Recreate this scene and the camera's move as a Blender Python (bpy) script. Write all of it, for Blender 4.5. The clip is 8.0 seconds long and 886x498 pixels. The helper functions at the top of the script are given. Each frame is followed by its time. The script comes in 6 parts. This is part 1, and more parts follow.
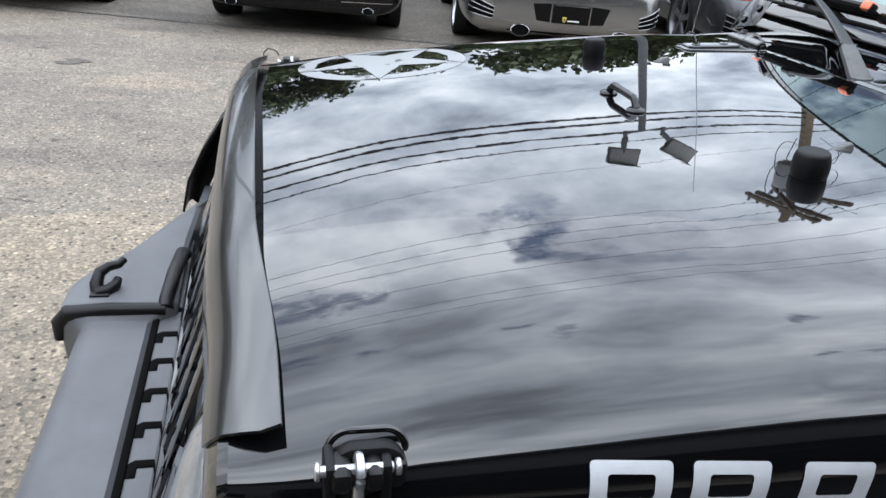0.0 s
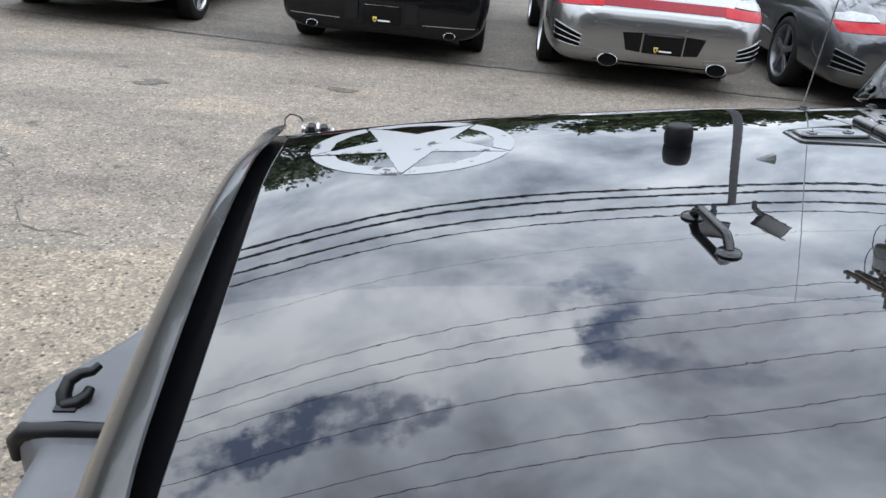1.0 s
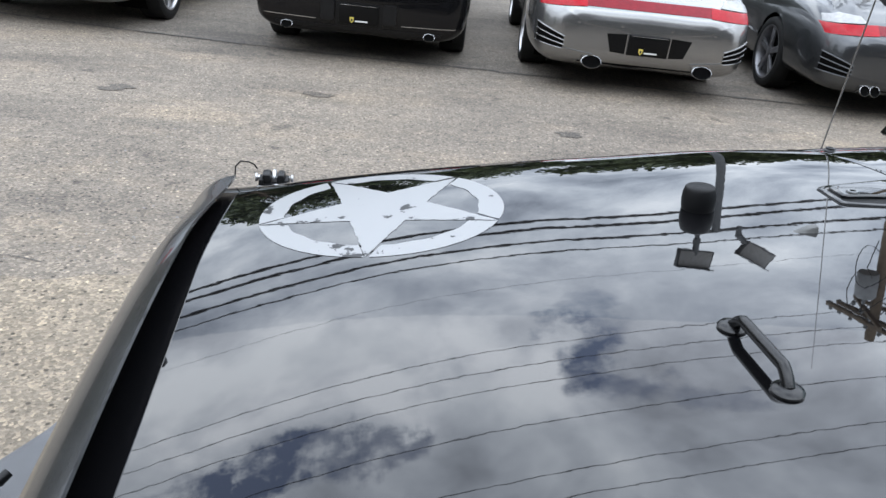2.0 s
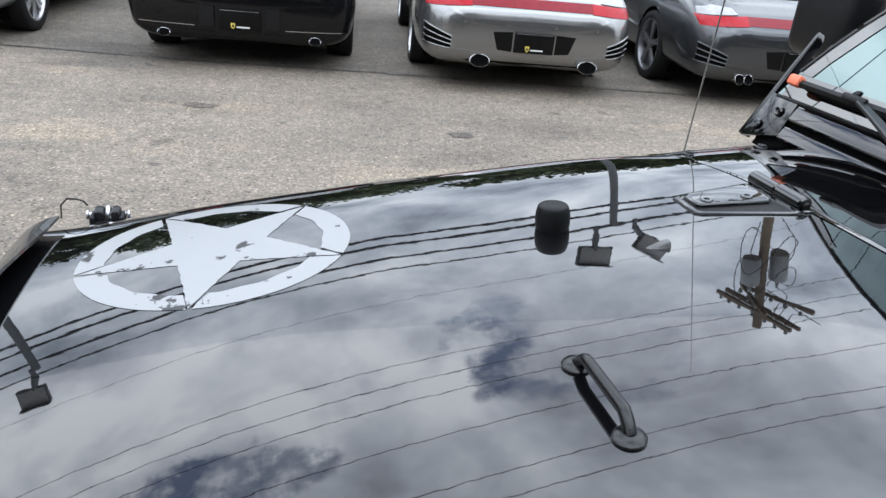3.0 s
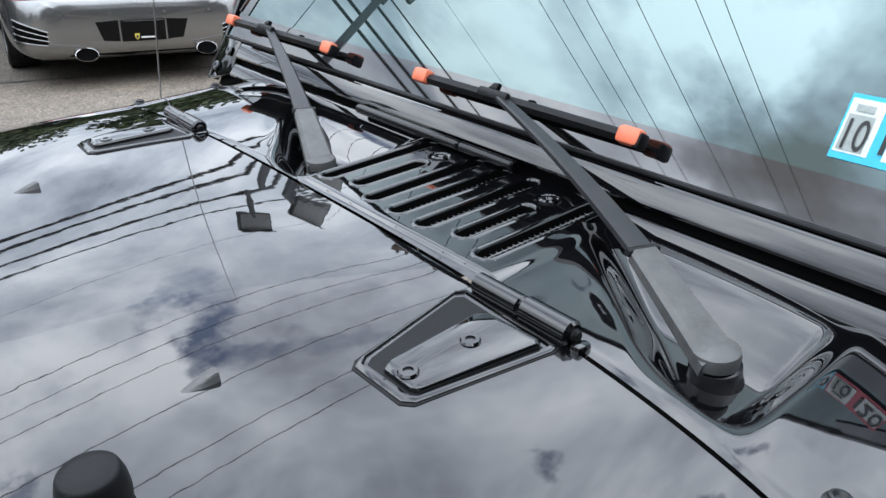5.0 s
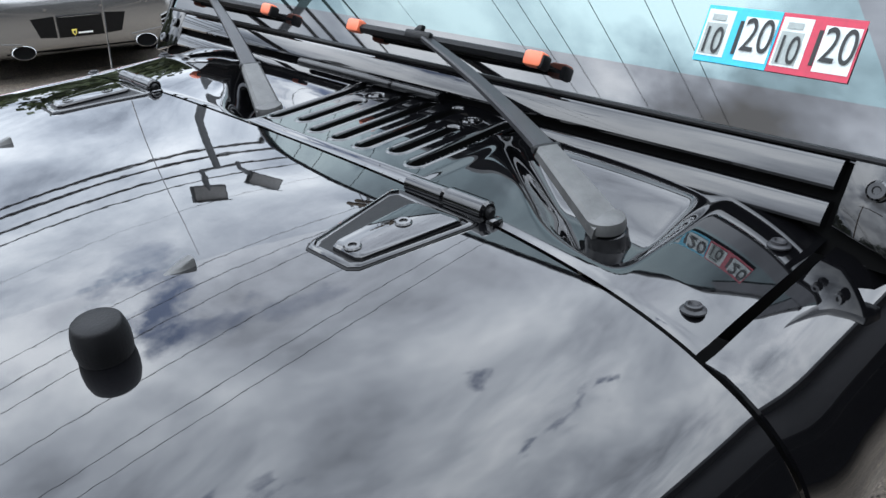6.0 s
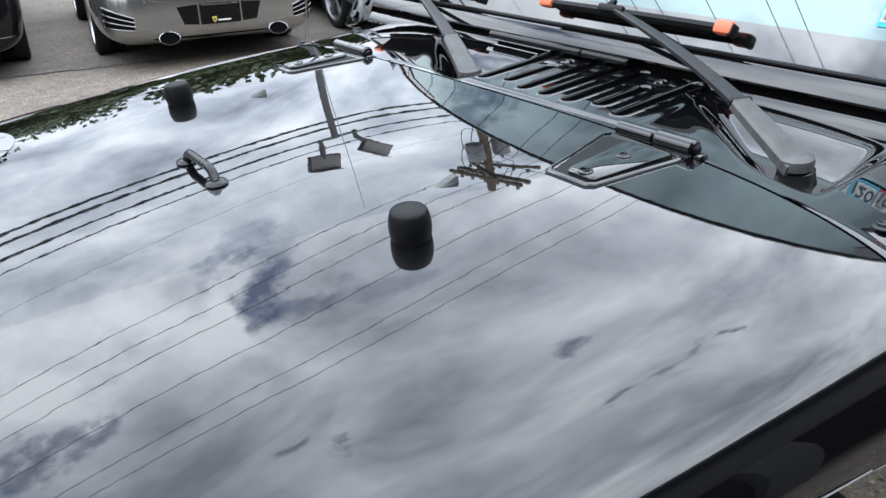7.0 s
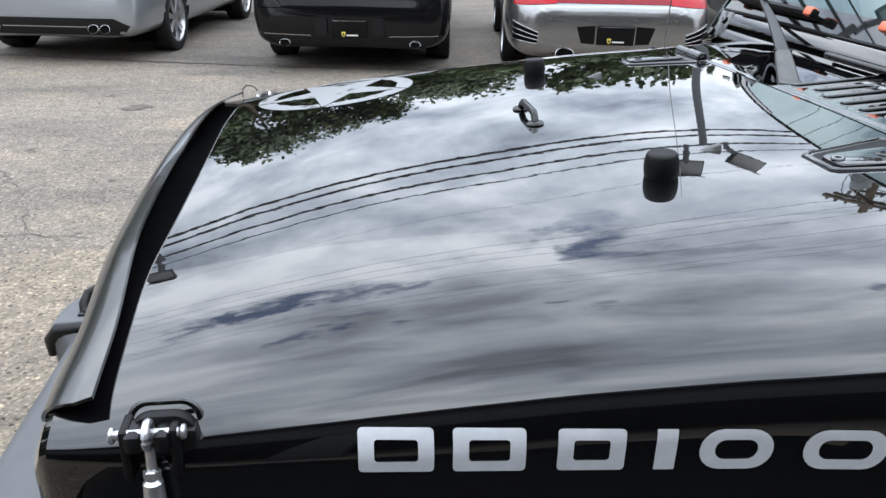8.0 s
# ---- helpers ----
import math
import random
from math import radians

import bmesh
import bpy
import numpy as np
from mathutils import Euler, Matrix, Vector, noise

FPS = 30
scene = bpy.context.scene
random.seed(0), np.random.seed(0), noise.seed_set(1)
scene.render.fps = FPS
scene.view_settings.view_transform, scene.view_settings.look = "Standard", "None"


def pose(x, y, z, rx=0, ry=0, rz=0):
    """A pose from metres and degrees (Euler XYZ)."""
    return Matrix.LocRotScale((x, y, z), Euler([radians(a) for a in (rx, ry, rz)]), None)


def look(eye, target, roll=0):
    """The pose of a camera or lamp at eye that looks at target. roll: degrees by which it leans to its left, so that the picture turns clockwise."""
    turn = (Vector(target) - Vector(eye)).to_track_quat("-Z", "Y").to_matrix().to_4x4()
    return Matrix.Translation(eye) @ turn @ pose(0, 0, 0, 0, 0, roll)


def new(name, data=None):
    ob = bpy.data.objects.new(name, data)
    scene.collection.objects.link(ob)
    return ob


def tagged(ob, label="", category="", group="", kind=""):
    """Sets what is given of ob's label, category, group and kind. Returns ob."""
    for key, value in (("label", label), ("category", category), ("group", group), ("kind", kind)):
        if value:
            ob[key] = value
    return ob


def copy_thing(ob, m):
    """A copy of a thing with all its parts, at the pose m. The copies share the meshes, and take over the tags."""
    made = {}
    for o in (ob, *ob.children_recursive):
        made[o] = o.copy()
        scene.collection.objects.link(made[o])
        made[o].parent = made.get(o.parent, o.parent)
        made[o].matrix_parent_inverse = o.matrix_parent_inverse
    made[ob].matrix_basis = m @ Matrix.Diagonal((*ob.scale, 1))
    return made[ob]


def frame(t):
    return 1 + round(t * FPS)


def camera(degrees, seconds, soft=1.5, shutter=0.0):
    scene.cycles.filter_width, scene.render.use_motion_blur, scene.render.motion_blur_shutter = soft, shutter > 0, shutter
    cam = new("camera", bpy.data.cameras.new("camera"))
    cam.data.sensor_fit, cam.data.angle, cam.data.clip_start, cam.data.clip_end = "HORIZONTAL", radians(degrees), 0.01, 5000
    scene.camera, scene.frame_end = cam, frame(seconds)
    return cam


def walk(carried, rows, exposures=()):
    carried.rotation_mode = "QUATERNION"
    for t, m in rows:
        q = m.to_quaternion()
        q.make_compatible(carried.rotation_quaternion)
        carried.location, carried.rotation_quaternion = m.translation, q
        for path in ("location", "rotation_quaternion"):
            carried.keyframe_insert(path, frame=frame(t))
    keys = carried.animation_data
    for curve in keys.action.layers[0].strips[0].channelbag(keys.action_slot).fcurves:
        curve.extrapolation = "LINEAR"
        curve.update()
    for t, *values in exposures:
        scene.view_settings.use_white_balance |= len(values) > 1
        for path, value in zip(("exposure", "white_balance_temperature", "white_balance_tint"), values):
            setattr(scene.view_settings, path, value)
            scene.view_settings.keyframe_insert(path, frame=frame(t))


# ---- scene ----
from mathutils.bvhtree import BVHTree

EXPOSURE = 1.42
cam = camera(59.8, 8.0)
PATH = [
    (0, (0.027, -1.072, 1.408), (0.479, 0.681, 0.558), 5.7),
    (0.5, (0.077, -0.896, 1.435), (0.425, 0.892, 0.609), 5.5),
    (1, (0.154, -0.765, 1.454), (0.402, 1.035, 0.619), 5.9),
    (1.2, (0.165, -0.705, 1.465), (0.39, 1.097, 0.627), 5.9),
    (2.3, (0.2, -0.515, 1.484), (0.543, 1.266, 0.641), 6.2),
    (2.5, (0.231, -0.505, 1.488), (0.619, 1.269, 0.65), 6.1),
    (2.6, (0.235, -0.499, 1.488), (0.662, 1.27, 0.657), 6.0),
    (3, (0.268, -0.478, 1.496), (0.793, 1.268, 0.672), 5.6),
    (3.5, (0.333, -0.471, 1.507), (1.012, 1.226, 0.695), 4.8),
    (4, (0.455, -0.555, 1.507), (1.318, 1.058, 0.697), 4.1),
    (4.3, (0.525, -0.625, 1.499), (1.501, 0.92, 0.688), 3.6),
    (4.5, (0.54, -0.668, 1.501), (1.577, 0.834, 0.684), 2.8),
    (5, (0.574, -0.739, 1.482), (1.741, 0.659, 0.655), 1.7),
    (5.2, (0.596, -0.771, 1.481), (1.801, 0.588, 0.646), 1.4),
    (6.3, (0.411, -0.899, 1.453), (1.638, 0.421, 0.586), -1.3),
    (6.5, (0.349, -0.917, 1.458), (1.557, 0.419, 0.589), -1.7),
    (7, (0.27, -0.911, 1.458), (1.322, 0.551, 0.59), -1.3),
    (7.5, (0.23, -0.991, 1.438), (0.874, 0.708, 0.604), 0.6),
    (8, (0.256, -1.203, 1.432), (0.508, 0.615, 0.637), 1.2),
]
GAIN = ((0, 0.0), (1, -0.12), (2.5, -0.08), (3.5, -0.05), (4.5, 0.0), (5.2, 0.0), (6.5, 0.15), (7, 0.2), (7.5, 0.05), (8, 0.0))
walk(cam, [(t, look(eye, target, roll)) for t, eye, target, roll in PATH], [(t, EXPOSURE + g) for t, g in GAIN])

# ---- world, sun, exposure ----
world = bpy.data.worlds.new("sky")
scene.world = world
world.use_nodes = True
wn, wl = world.node_tree.nodes, world.node_tree.links
wn.clear()


def wnode(kind, **values):
    nd = wn.new(kind)
    for key, value in values.items():
        nd.inputs[key].default_value = value
    return nd


w_out = wn.new("ShaderNodeOutputWorld")
w_bg = wnode("ShaderNodeBackground", Strength=1.0)
w_sky = wn.new("ShaderNodeTexSky")
w_sky.sky_type = "NISHITA"
w_sky.sun_disc = False
w_sky.sun_elevation, w_sky.sun_rotation = radians(52), radians(200)
w_co = wn.new("ShaderNodeTexCoord")
w_sep = wn.new("ShaderNodeSeparateXYZ")
wl.new(w_co.outputs["Generated"], w_sep.inputs[0])
# cloud layer: the direction laid on a flat ceiling of cloud
w_z = wn.new("ShaderNodeMath"); w_z.operation = "MAXIMUM"; w_z.inputs[1].default_value = 0.0
w_za = wn.new("ShaderNodeMath"); w_za.operation = "ADD"; w_za.inputs[1].default_value = 0.28
wl.new(w_sep.outputs[2], w_z.inputs[0]); wl.new(w_z.outputs[0], w_za.inputs[0])
w_dx = wn.new("ShaderNodeMath"); w_dx.operation = "DIVIDE"
w_dy = wn.new("ShaderNodeMath"); w_dy.operation = "DIVIDE"
wl.new(w_sep.outputs[0], w_dx.inputs[0]); wl.new(w_za.outputs[0], w_dx.inputs[1])
wl.new(w_sep.outputs[1], w_dy.inputs[0]); wl.new(w_za.outputs[0], w_dy.inputs[1])
w_com = wn.new("ShaderNodeCombineXYZ")
wl.new(w_dx.outputs[0], w_com.inputs[0]); wl.new(w_dy.outputs[0], w_com.inputs[1])


def wnoise(scale, detail, rough, offset, warp=0.0):
    mp = wn.new("ShaderNodeMapping")
    mp.inputs["Location"].default_value = offset
    wl.new(w_com.outputs[0], mp.inputs[0])
    nz = wnode("ShaderNodeTexNoise", Scale=scale, Detail=detail, Roughness=rough, Distortion=warp)
    wl.new(mp.outputs[0], nz.inputs["Vector"])
    return nz


def wramp(src, stops):
    rp = wn.new("ShaderNodeValToRGB")
    el = rp.color_ramp.elements
    el[0].position, el[0].color = stops[0][0], (*stops[0][1], 1)
    el[1].position, el[1].color = stops[-1][0], (*stops[-1][1], 1)
    for p, c in stops[1:-1]:
        e = el.new(p)
        e.color = (*c, 1)
    wl.new(src, rp.inputs[0])
    return rp


n_shade = wnoise(2.9, 8.0, 0.58, (3.1, 1.7, 0.0), 0.3)
# the thick grey middle of the cloud stands overhead
w_ov = wn.new("ShaderNodeVectorMath"); w_ov.operation = "DISTANCE"
w_ov.inputs[1].default_value = (0.08, 0.02, 0)
wl.new(w_com.outputs[0], w_ov.inputs[0])
w_or = wn.new("ShaderNodeMapRange"); w_or.interpolation_type = "SMOOTHSTEP"
w_or.inputs["From Max"].default_value, w_or.inputs["To Min"].default_value, w_or.inputs["To Max"].default_value = 0.32, 0.22, 0.0
wl.new(w_ov.outputs["Value"], w_or.inputs["Value"])
w_os = wn.new("ShaderNodeMath"); w_os.operation = "SUBTRACT"
wl.new(n_shade.outputs[0], w_os.inputs[0]); wl.new(w_or.outputs[0], w_os.inputs[1])
shade_src = w_os.outputs[0]
# ragged edges: the centres below are met through a wavering of the ceiling
n_warp = wnoise(5.0, 7.0, 0.62, (1.3, 5.9, 2.0))
w_wc = wn.new("ShaderNodeVectorMath"); w_wc.operation = "SUBTRACT"; w_wc.inputs[1].default_value = (0.5, 0.5, 0.5)
wl.new(n_warp.outputs["Color"], w_wc.inputs[0])
w_ws = wn.new("ShaderNodeVectorMath"); w_ws.operation = "MULTIPLY"; w_ws.inputs[1].default_value = (0.38, 0.38, 0.0)
wl.new(w_wc.outputs[0], w_ws.inputs[0])
w_wa = wn.new("ShaderNodeVectorMath"); w_wa.operation = "ADD"
wl.new(w_com.outputs[0], w_wa.inputs[0]); wl.new(w_ws.outputs[0], w_wa.inputs[1])
for gx, gy, gr, gs in ((-0.5, 1.03, 0.16, 0.12), (-0.3, 0.92, 0.16, 0.18), (-0.1, 0.91, 0.12, 0.12), (0.08, 1.06, 0.14, 0.12), (-0.45, 0.34, 0.2, 0.1), (0.5, 0.12, 0.24, 0.12), (-0.16, 1.08, 0.2, 0.06), (0.02, 0.93, 0.1, -0.06), (0.36, 0.74, 0.32, -0.13), (0.02, 0.74, 0.16, -0.1), (-0.3, 0.72, 0.12, -0.06), (-0.78, 0.7, 0.22, 0.2), (-0.8, 1.05, 0.25, 0.12), (-0.79, 0.5, 0.09, 0.1), (-1.04, 0.5, 0.27, -0.42)):
    w_d = wn.new("ShaderNodeVectorMath"); w_d.operation = "DISTANCE"
    w_d.inputs[1].default_value = (gx, gy, 0)
    wl.new(w_wa.outputs[0], w_d.inputs[0])
    w_r = wn.new("ShaderNodeMapRange"); w_r.interpolation_type = "SMOOTHSTEP"
    w_r.inputs["From Max"].default_value, w_r.inputs["To Min"].default_value, w_r.inputs["To Max"].default_value = gr, gs, 0.0
    wl.new(w_d.outputs["Value"], w_r.inputs["Value"])
    w_s = wn.new("ShaderNodeMath"); w_s.operation = "ADD"
    wl.new(shade_src, w_s.inputs[0]); wl.new(w_r.outputs[0], w_s.inputs[1])
    shade_src = w_s.outputs[0]
r_shade = wramp(shade_src, [(0.08, (0.09, 0.105, 0.13)), (0.23, (0.25, 0.295, 0.38)), (0.33, (0.41, 0.48, 0.6)), (0.43, (0.70, 0.80, 0.96)), (0.535, (1.02, 1.14, 1.31)), (0.64, (1.4, 1.52, 1.68))])
n_gap = wnoise(6.5, 8.0, 0.62, (7.37, 2.2, 0.4), 0.35)
n_gap.inputs["Vector"].links[0].from_node.inputs["Scale"].default_value = (0.72, 1.5, 1.0)
# holes in the cloud: where the layer is thinnest, round a few centres on the ceiling
w_gf = wn.new("ShaderNodeMapRange")
w_gf.inputs["To Min"].default_value, w_gf.inputs["To Max"].default_value = 0.24, 0.76
wl.new(n_gap.outputs[0], w_gf.inputs["Value"])
gap_src = w_gf.outputs[0]
for gx, gy, gr, gs in ((0.252, 1.0, 0.085, 0.34), (0.245, 0.93, 0.075, 0.3), (0.25, 0.86, 0.08, 0.3), (0.33, 0.82, 0.08, 0.26), (0.43, 0.78, 0.08, 0.18), (0.3, 1.08, 0.09, 0.14), (0.52, 0.85, 0.08, 0.12), (-0.44, 0.775, 0.06, 0.34), (-0.37, 0.8, 0.065, 0.4), (-0.31, 0.81, 0.065, 0.48), (-0.24, 0.825, 0.065, 0.42), (-0.17, 0.82, 0.06, 0.34), (-0.11, 0.81, 0.055, 0.3), (-0.28, 0.49, 0.06, 0.28), (-0.2, 0.55, 0.065, 0.38), (-0.1, 0.52, 0.055, 0.3), (-0.14, 0.66, 0.055, 0.26), (0.12, 0.51, 0.05, 0.26), (0.17, 0.44, 0.04, 0.2), (-0.48, 0.575, 0.06, 0.24), (0.445, 0.42, 0.05, 0.28), (0.56, 0.067, 0.055, 0.34), (0.49, 0.08, 0.05, 0.26), (0.42, 0.09, 0.05, 0.32)):
    w_d = wn.new("ShaderNodeVectorMath"); w_d.operation = "DISTANCE"
    w_d.inputs[1].default_value = (gx, gy, 0)
    wl.new(w_wa.outputs[0], w_d.inputs[0])
    w_r = wn.new("ShaderNodeMapRange"); w_r.interpolation_type = "SMOOTHSTEP"
    w_r.inputs["From Max"].default_value, w_r.inputs["To Min"].default_value, w_r.inputs["To Max"].default_value = gr, gs, 0.0
    wl.new(w_d.outputs["Value"], w_r.inputs["Value"])
    w_s = wn.new("ShaderNodeMath"); w_s.operation = "SUBTRACT"
    wl.new(gap_src, w_s.inputs[0]); wl.new(w_r.outputs[0], w_s.inputs[1])
    gap_src = w_s.outputs[0]
r_gap = wramp(gap_src, [(0.14, (0.0, 0.0, 0.0)), (0.42, (1.0, 1.0, 1.0))])
w_blue = wn.new("ShaderNodeMixRGB"); w_blue.blend_type = "MULTIPLY"; w_blue.inputs[0].default_value = 1.0
w_blue.inputs[2].default_value = (0.048, 0.077, 0.11, 1)
wl.new(w_sky.outputs[0], w_blue.inputs[1])
w_mix = wn.new("ShaderNodeMixRGB")
wl.new(r_gap.outputs[0], w_mix.inputs[0])
wl.new(w_blue.outputs[0], w_mix.inputs[1])
wl.new(r_shade.outputs[0], w_mix.inputs[2])
# an overcast sky is brighter overhead than at the horizon
w_cie = wn.new("ShaderNodeMapRange"); w_cie.interpolation_type = "SMOOTHSTEP"
w_cie.inputs["From Max"].default_value, w_cie.inputs["To Min"].default_value, w_cie.inputs["To Max"].default_value = 0.92, 0.38, 1.12
wl.new(w_z.outputs[0], w_cie.inputs["Value"])
w_fall = wn.new("ShaderNodeMixRGB"); w_fall.blend_type = "MULTIPLY"; w_fall.inputs[0].default_value = 1.0
wl.new(w_mix.outputs[0], w_fall.inputs[1])
wl.new(w_cie.outputs[0], w_fall.inputs[2])
wl.new(w_fall.outputs[0], w_bg.inputs["Color"])
wl.new(w_bg.outputs[0], w_out.inputs[0])

sun = new("sun", bpy.data.lights.new("sun", "SUN"))
sun.data.energy, sun.data.angle, sun.data.color = 0.5, radians(178), (1.0, 0.96, 0.9)
sun.matrix_world = look((-2.0, -5.5, 10.0), (0, 0, 0))


# ---- materials ----
def material(name, color, rough=0.5, metal=0.0, noise_scale=0.0, spread=0.0, bump=0.0, bump_scale=0.0, coat=0.0, ior=1.5, spec=0.5):
    m = bpy.data.materials.new(name)
    m.use_nodes = True
    nt = m.node_tree
    p = nt.nodes["Principled BSDF"]
    p.inputs["Base Color"].default_value = (*color, 1)
    p.inputs["Roughness"].default_value = rough
    p.inputs["Metallic"].default_value = metal
    p.inputs["IOR"].default_value = ior
    p.inputs["Specular IOR Level"].default_value = spec
    p.inputs["Coat Weight"].default_value = coat
    p.inputs["Coat Roughness"].default_value = 0.01
    co = nt.nodes.new("ShaderNodeTexCoord")
    if noise_scale:
        nz = nt.nodes.new("ShaderNodeTexNoise")
        nz.inputs["Scale"].default_value = noise_scale
        nz.inputs["Detail"].default_value = 6
        nz.inputs["Roughness"].default_value = 0.65
        nt.links.new(co.outputs["Object"], nz.inputs["Vector"])
        rp = nt.nodes.new("ShaderNodeValToRGB")
        e = rp.color_ramp.elements
        e[0].position, e[1].position = 0.3, 0.7
        e[0].color = (*[max(0, c * (1 - spread)) for c in color], 1)
        e[1].color = (*[min(1, c * (1 + spread)) for c in color], 1)
        nt.links.new(nz.outputs[0], rp.inputs[0])
        nt.links.new(rp.outputs[0], p.inputs["Base Color"])
        mr = nt.nodes.new("ShaderNodeMapRange")
        mr.inputs["To Min"].default_value = max(0.02, rough - 0.08 * rough / 0.3)
        mr.inputs["To Max"].default_value = min(1, rough + 0.08 * rough / 0.3)
        nt.links.new(nz.outputs[0], mr.inputs["Value"])
        nt.links.new(mr.outputs[0], p.inputs["Roughness"])
    if bump:
        nb = nt.nodes.new("ShaderNodeTexNoise")
        nb.inputs["Scale"].default_value = bump_scale
        nb.inputs["Detail"].default_value = 4
        nt.links.new(co.outputs["Object"], nb.inputs["Vector"])
        bp = nt.nodes.new("ShaderNodeBump")
        bp.inputs["Strength"].default_value = bump
        bp.inputs["Distance"].default_value = 0.002
        nt.links.new(nb.outputs[0], bp.inputs["Height"])
        nt.links.new(bp.outputs[0], p.inputs["Normal"])
    return m


def paint(name, color, flake=0.0, metal=0.0, rough=0.25, peel=0.02, ior=1.5, spec=0.5):
    """Car paint under clear coat, with a faint orange peel."""
    m = material(name, color, rough, metal, 900.0 if flake else 0.0, flake, coat=1.0, ior=ior, spec=spec)
    nt = m.node_tree
    p = nt.nodes["Principled BSDF"]
    co = nt.nodes.new("ShaderNodeTexCoord")
    nb = nt.nodes.new("ShaderNodeTexNoise")
    nb.inputs["Scale"].default_value = 55.0
    nb.inputs["Detail"].default_value = 1.5
    nt.links.new(co.outputs["Object"], nb.inputs["Vector"])
    bp = nt.nodes.new("ShaderNodeBump")
    bp.inputs["Strength"].default_value = peel
    bp.inputs["Distance"].default_value = 0.002
    nt.links.new(nb.outputs[0], bp.inputs["Height"])
    nt.links.new(bp.outputs[0], p.inputs["Coat Normal"])
    nt.links.new(bp.outputs[0], p.inputs["Normal"])
    return m


BLACK = paint("black gloss paint", (0.003, 0.003, 0.0035), 0.0, 0.0, 0.02, 0.0085, 1.5, 0.35)
PLASTIC = material("black moulded plastic", (0.006, 0.006, 0.0065), 0.36, 0, 60, 0.2, 0.25, 900, spec=0.3)
LOOP = material("gloss black moulded handle", (0.005, 0.005, 0.0055), 0.16, 0, 60, 0.2, 0.1, 900, spec=0.45)
RUBBER = material("black rubber", (0.006, 0.006, 0.0065), 0.5, 0, 40, 0.25, 0.2, 500, spec=0.22)
BUMPER = material("grey textured bumper plastic", (0.11, 0.113, 0.12), 0.42, 0, 9, 0.2, 0.3, 1200)
ARM = material("satin black wiper metal", (0.022, 0.022, 0.024), 0.32, 0.0, 30, 0.25, spec=0.35)
CAST = material("dull grey cast metal", (0.11, 0.11, 0.107), 0.5, 0.35, 40, 0.25, 0.2, 300)
ORANGE = material("orange plastic cap", (0.85, 0.2, 0.1), 0.4, 0, 30, 0.12)
CHROME = material("bright zinc steel", (0.55, 0.55, 0.55), 0.22, 1.0, 40, 0.1)
STEEL = material("dull zinc steel", (0.58, 0.58, 0.59), 0.35, 0.9, 60, 0.2)
SMOKE = material("smoked acrylic", (0.014, 0.0145, 0.015), 0.24, 0, 10, 0.2, coat=0.5, ior=1.7)
# near-black for parts and hollows; in hollows the shade is in the colour
DARK = material("matt black and painted cavity shade", (0.003, 0.003, 0.003), 0.8, 0, 20, 0.2, spec=0.05)
LETTER = material("silver vinyl lettering", (0.6, 0.61, 0.63), 0.35, 0, 60, 0.06)
WIRE = material("vent mesh wire", (0.26, 0.26, 0.26), 0.4, 0.5, 60, 0.1)
DASH = material("dark dashboard vinyl", (0.02, 0.02, 0.022), 0.6, 0, 30, 0.2)
SILVER = paint("silver metallic paint", (0.26, 0.26, 0.257), 0.12, 0.85, 0.24)
GREY = paint("dark grey metallic paint", (0.075, 0.079, 0.084), 0.15, 0.8, 0.28)
CARBLACK = paint("black car paint", (0.004, 0.004, 0.0045), 0.0, 0.0, 0.25, spec=0.1)
CARBLACK.node_tree.nodes["Principled BSDF"].inputs["Coat Weight"].default_value = 0.45
ICE = paint("pale silver blue paint", (0.36, 0.385, 0.41), 0.1, 0.7, 0.34)
TYRE = material("tyre rubber", (0.01, 0.01, 0.01), 0.7, 0, 30, 0.3, 0.3, 200, spec=0.25)
ALLOY = material("silver alloy", (0.5, 0.5, 0.51), 0.3, 0.9, 20, 0.1)
GUNMETAL = material("dark grey alloy", (0.2, 0.2, 0.21), 0.35, 0.7, 20, 0.15)
REDLENS = material("red lamp lens", (0.36, 0.008, 0.016), 0.16, 0, 30, 0.15, spec=0.3)
DARKRED = material("dark red reflector strip", (0.2, 0.006, 0.014), 0.18, 0, 30, 0.15, spec=0.3)
CLEARLENS = material("clear grey lamp lens", (0.36, 0.36, 0.36), 0.2, 0.0, 30, 0.2)
HEADLENS = material("clear headlight plastic", (0.3, 0.3, 0.3), 0.12, 0.3, 30, 0.2, coat=0.6)
PLATE = material("black dealer plate", (0.005, 0.005, 0.005), 0.35, 0, 30, 0.2, spec=0.15)
YELLOW = material("yellow print", (0.75, 0.6, 0.12), 0.4, 0, 30, 0.05)
WHITE = material("white print", (0.75, 0.75, 0.73), 0.4, 0, 30, 0.05)
TINT = material("dark tinted car glass", (0.01, 0.012, 0.013), 0.04, 0, 5, 0.1, coat=1.0)
BARK = material("bark", (0.09, 0.07, 0.05), 0.9, 0, 12, 0.4, 0.8, 30)
POLEWOOD = material("weathered pole wood", (0.17, 0.13, 0.09), 0.85, 0, 8, 0.3, 0.6, 60)
GALV = material("painted steel pole", (0.09, 0.095, 0.1), 0.5, 0.3, 8, 0.2)
TRANSFORMER = material("grey transformer enamel", (0.25, 0.26, 0.27), 0.45, 0, 6, 0.15)
CABLE = material("black cable sheath", (0.012, 0.012, 0.012), 0.6, 0, 6, 0.2)
CYAN = material("cyan sticker print", (0.03, 0.5, 0.72), 0.4, 0, 120, 0.1)
CRIMSON = material("crimson sticker print", (0.55, 0.03, 0.07), 0.4, 0, 120, 0.1)
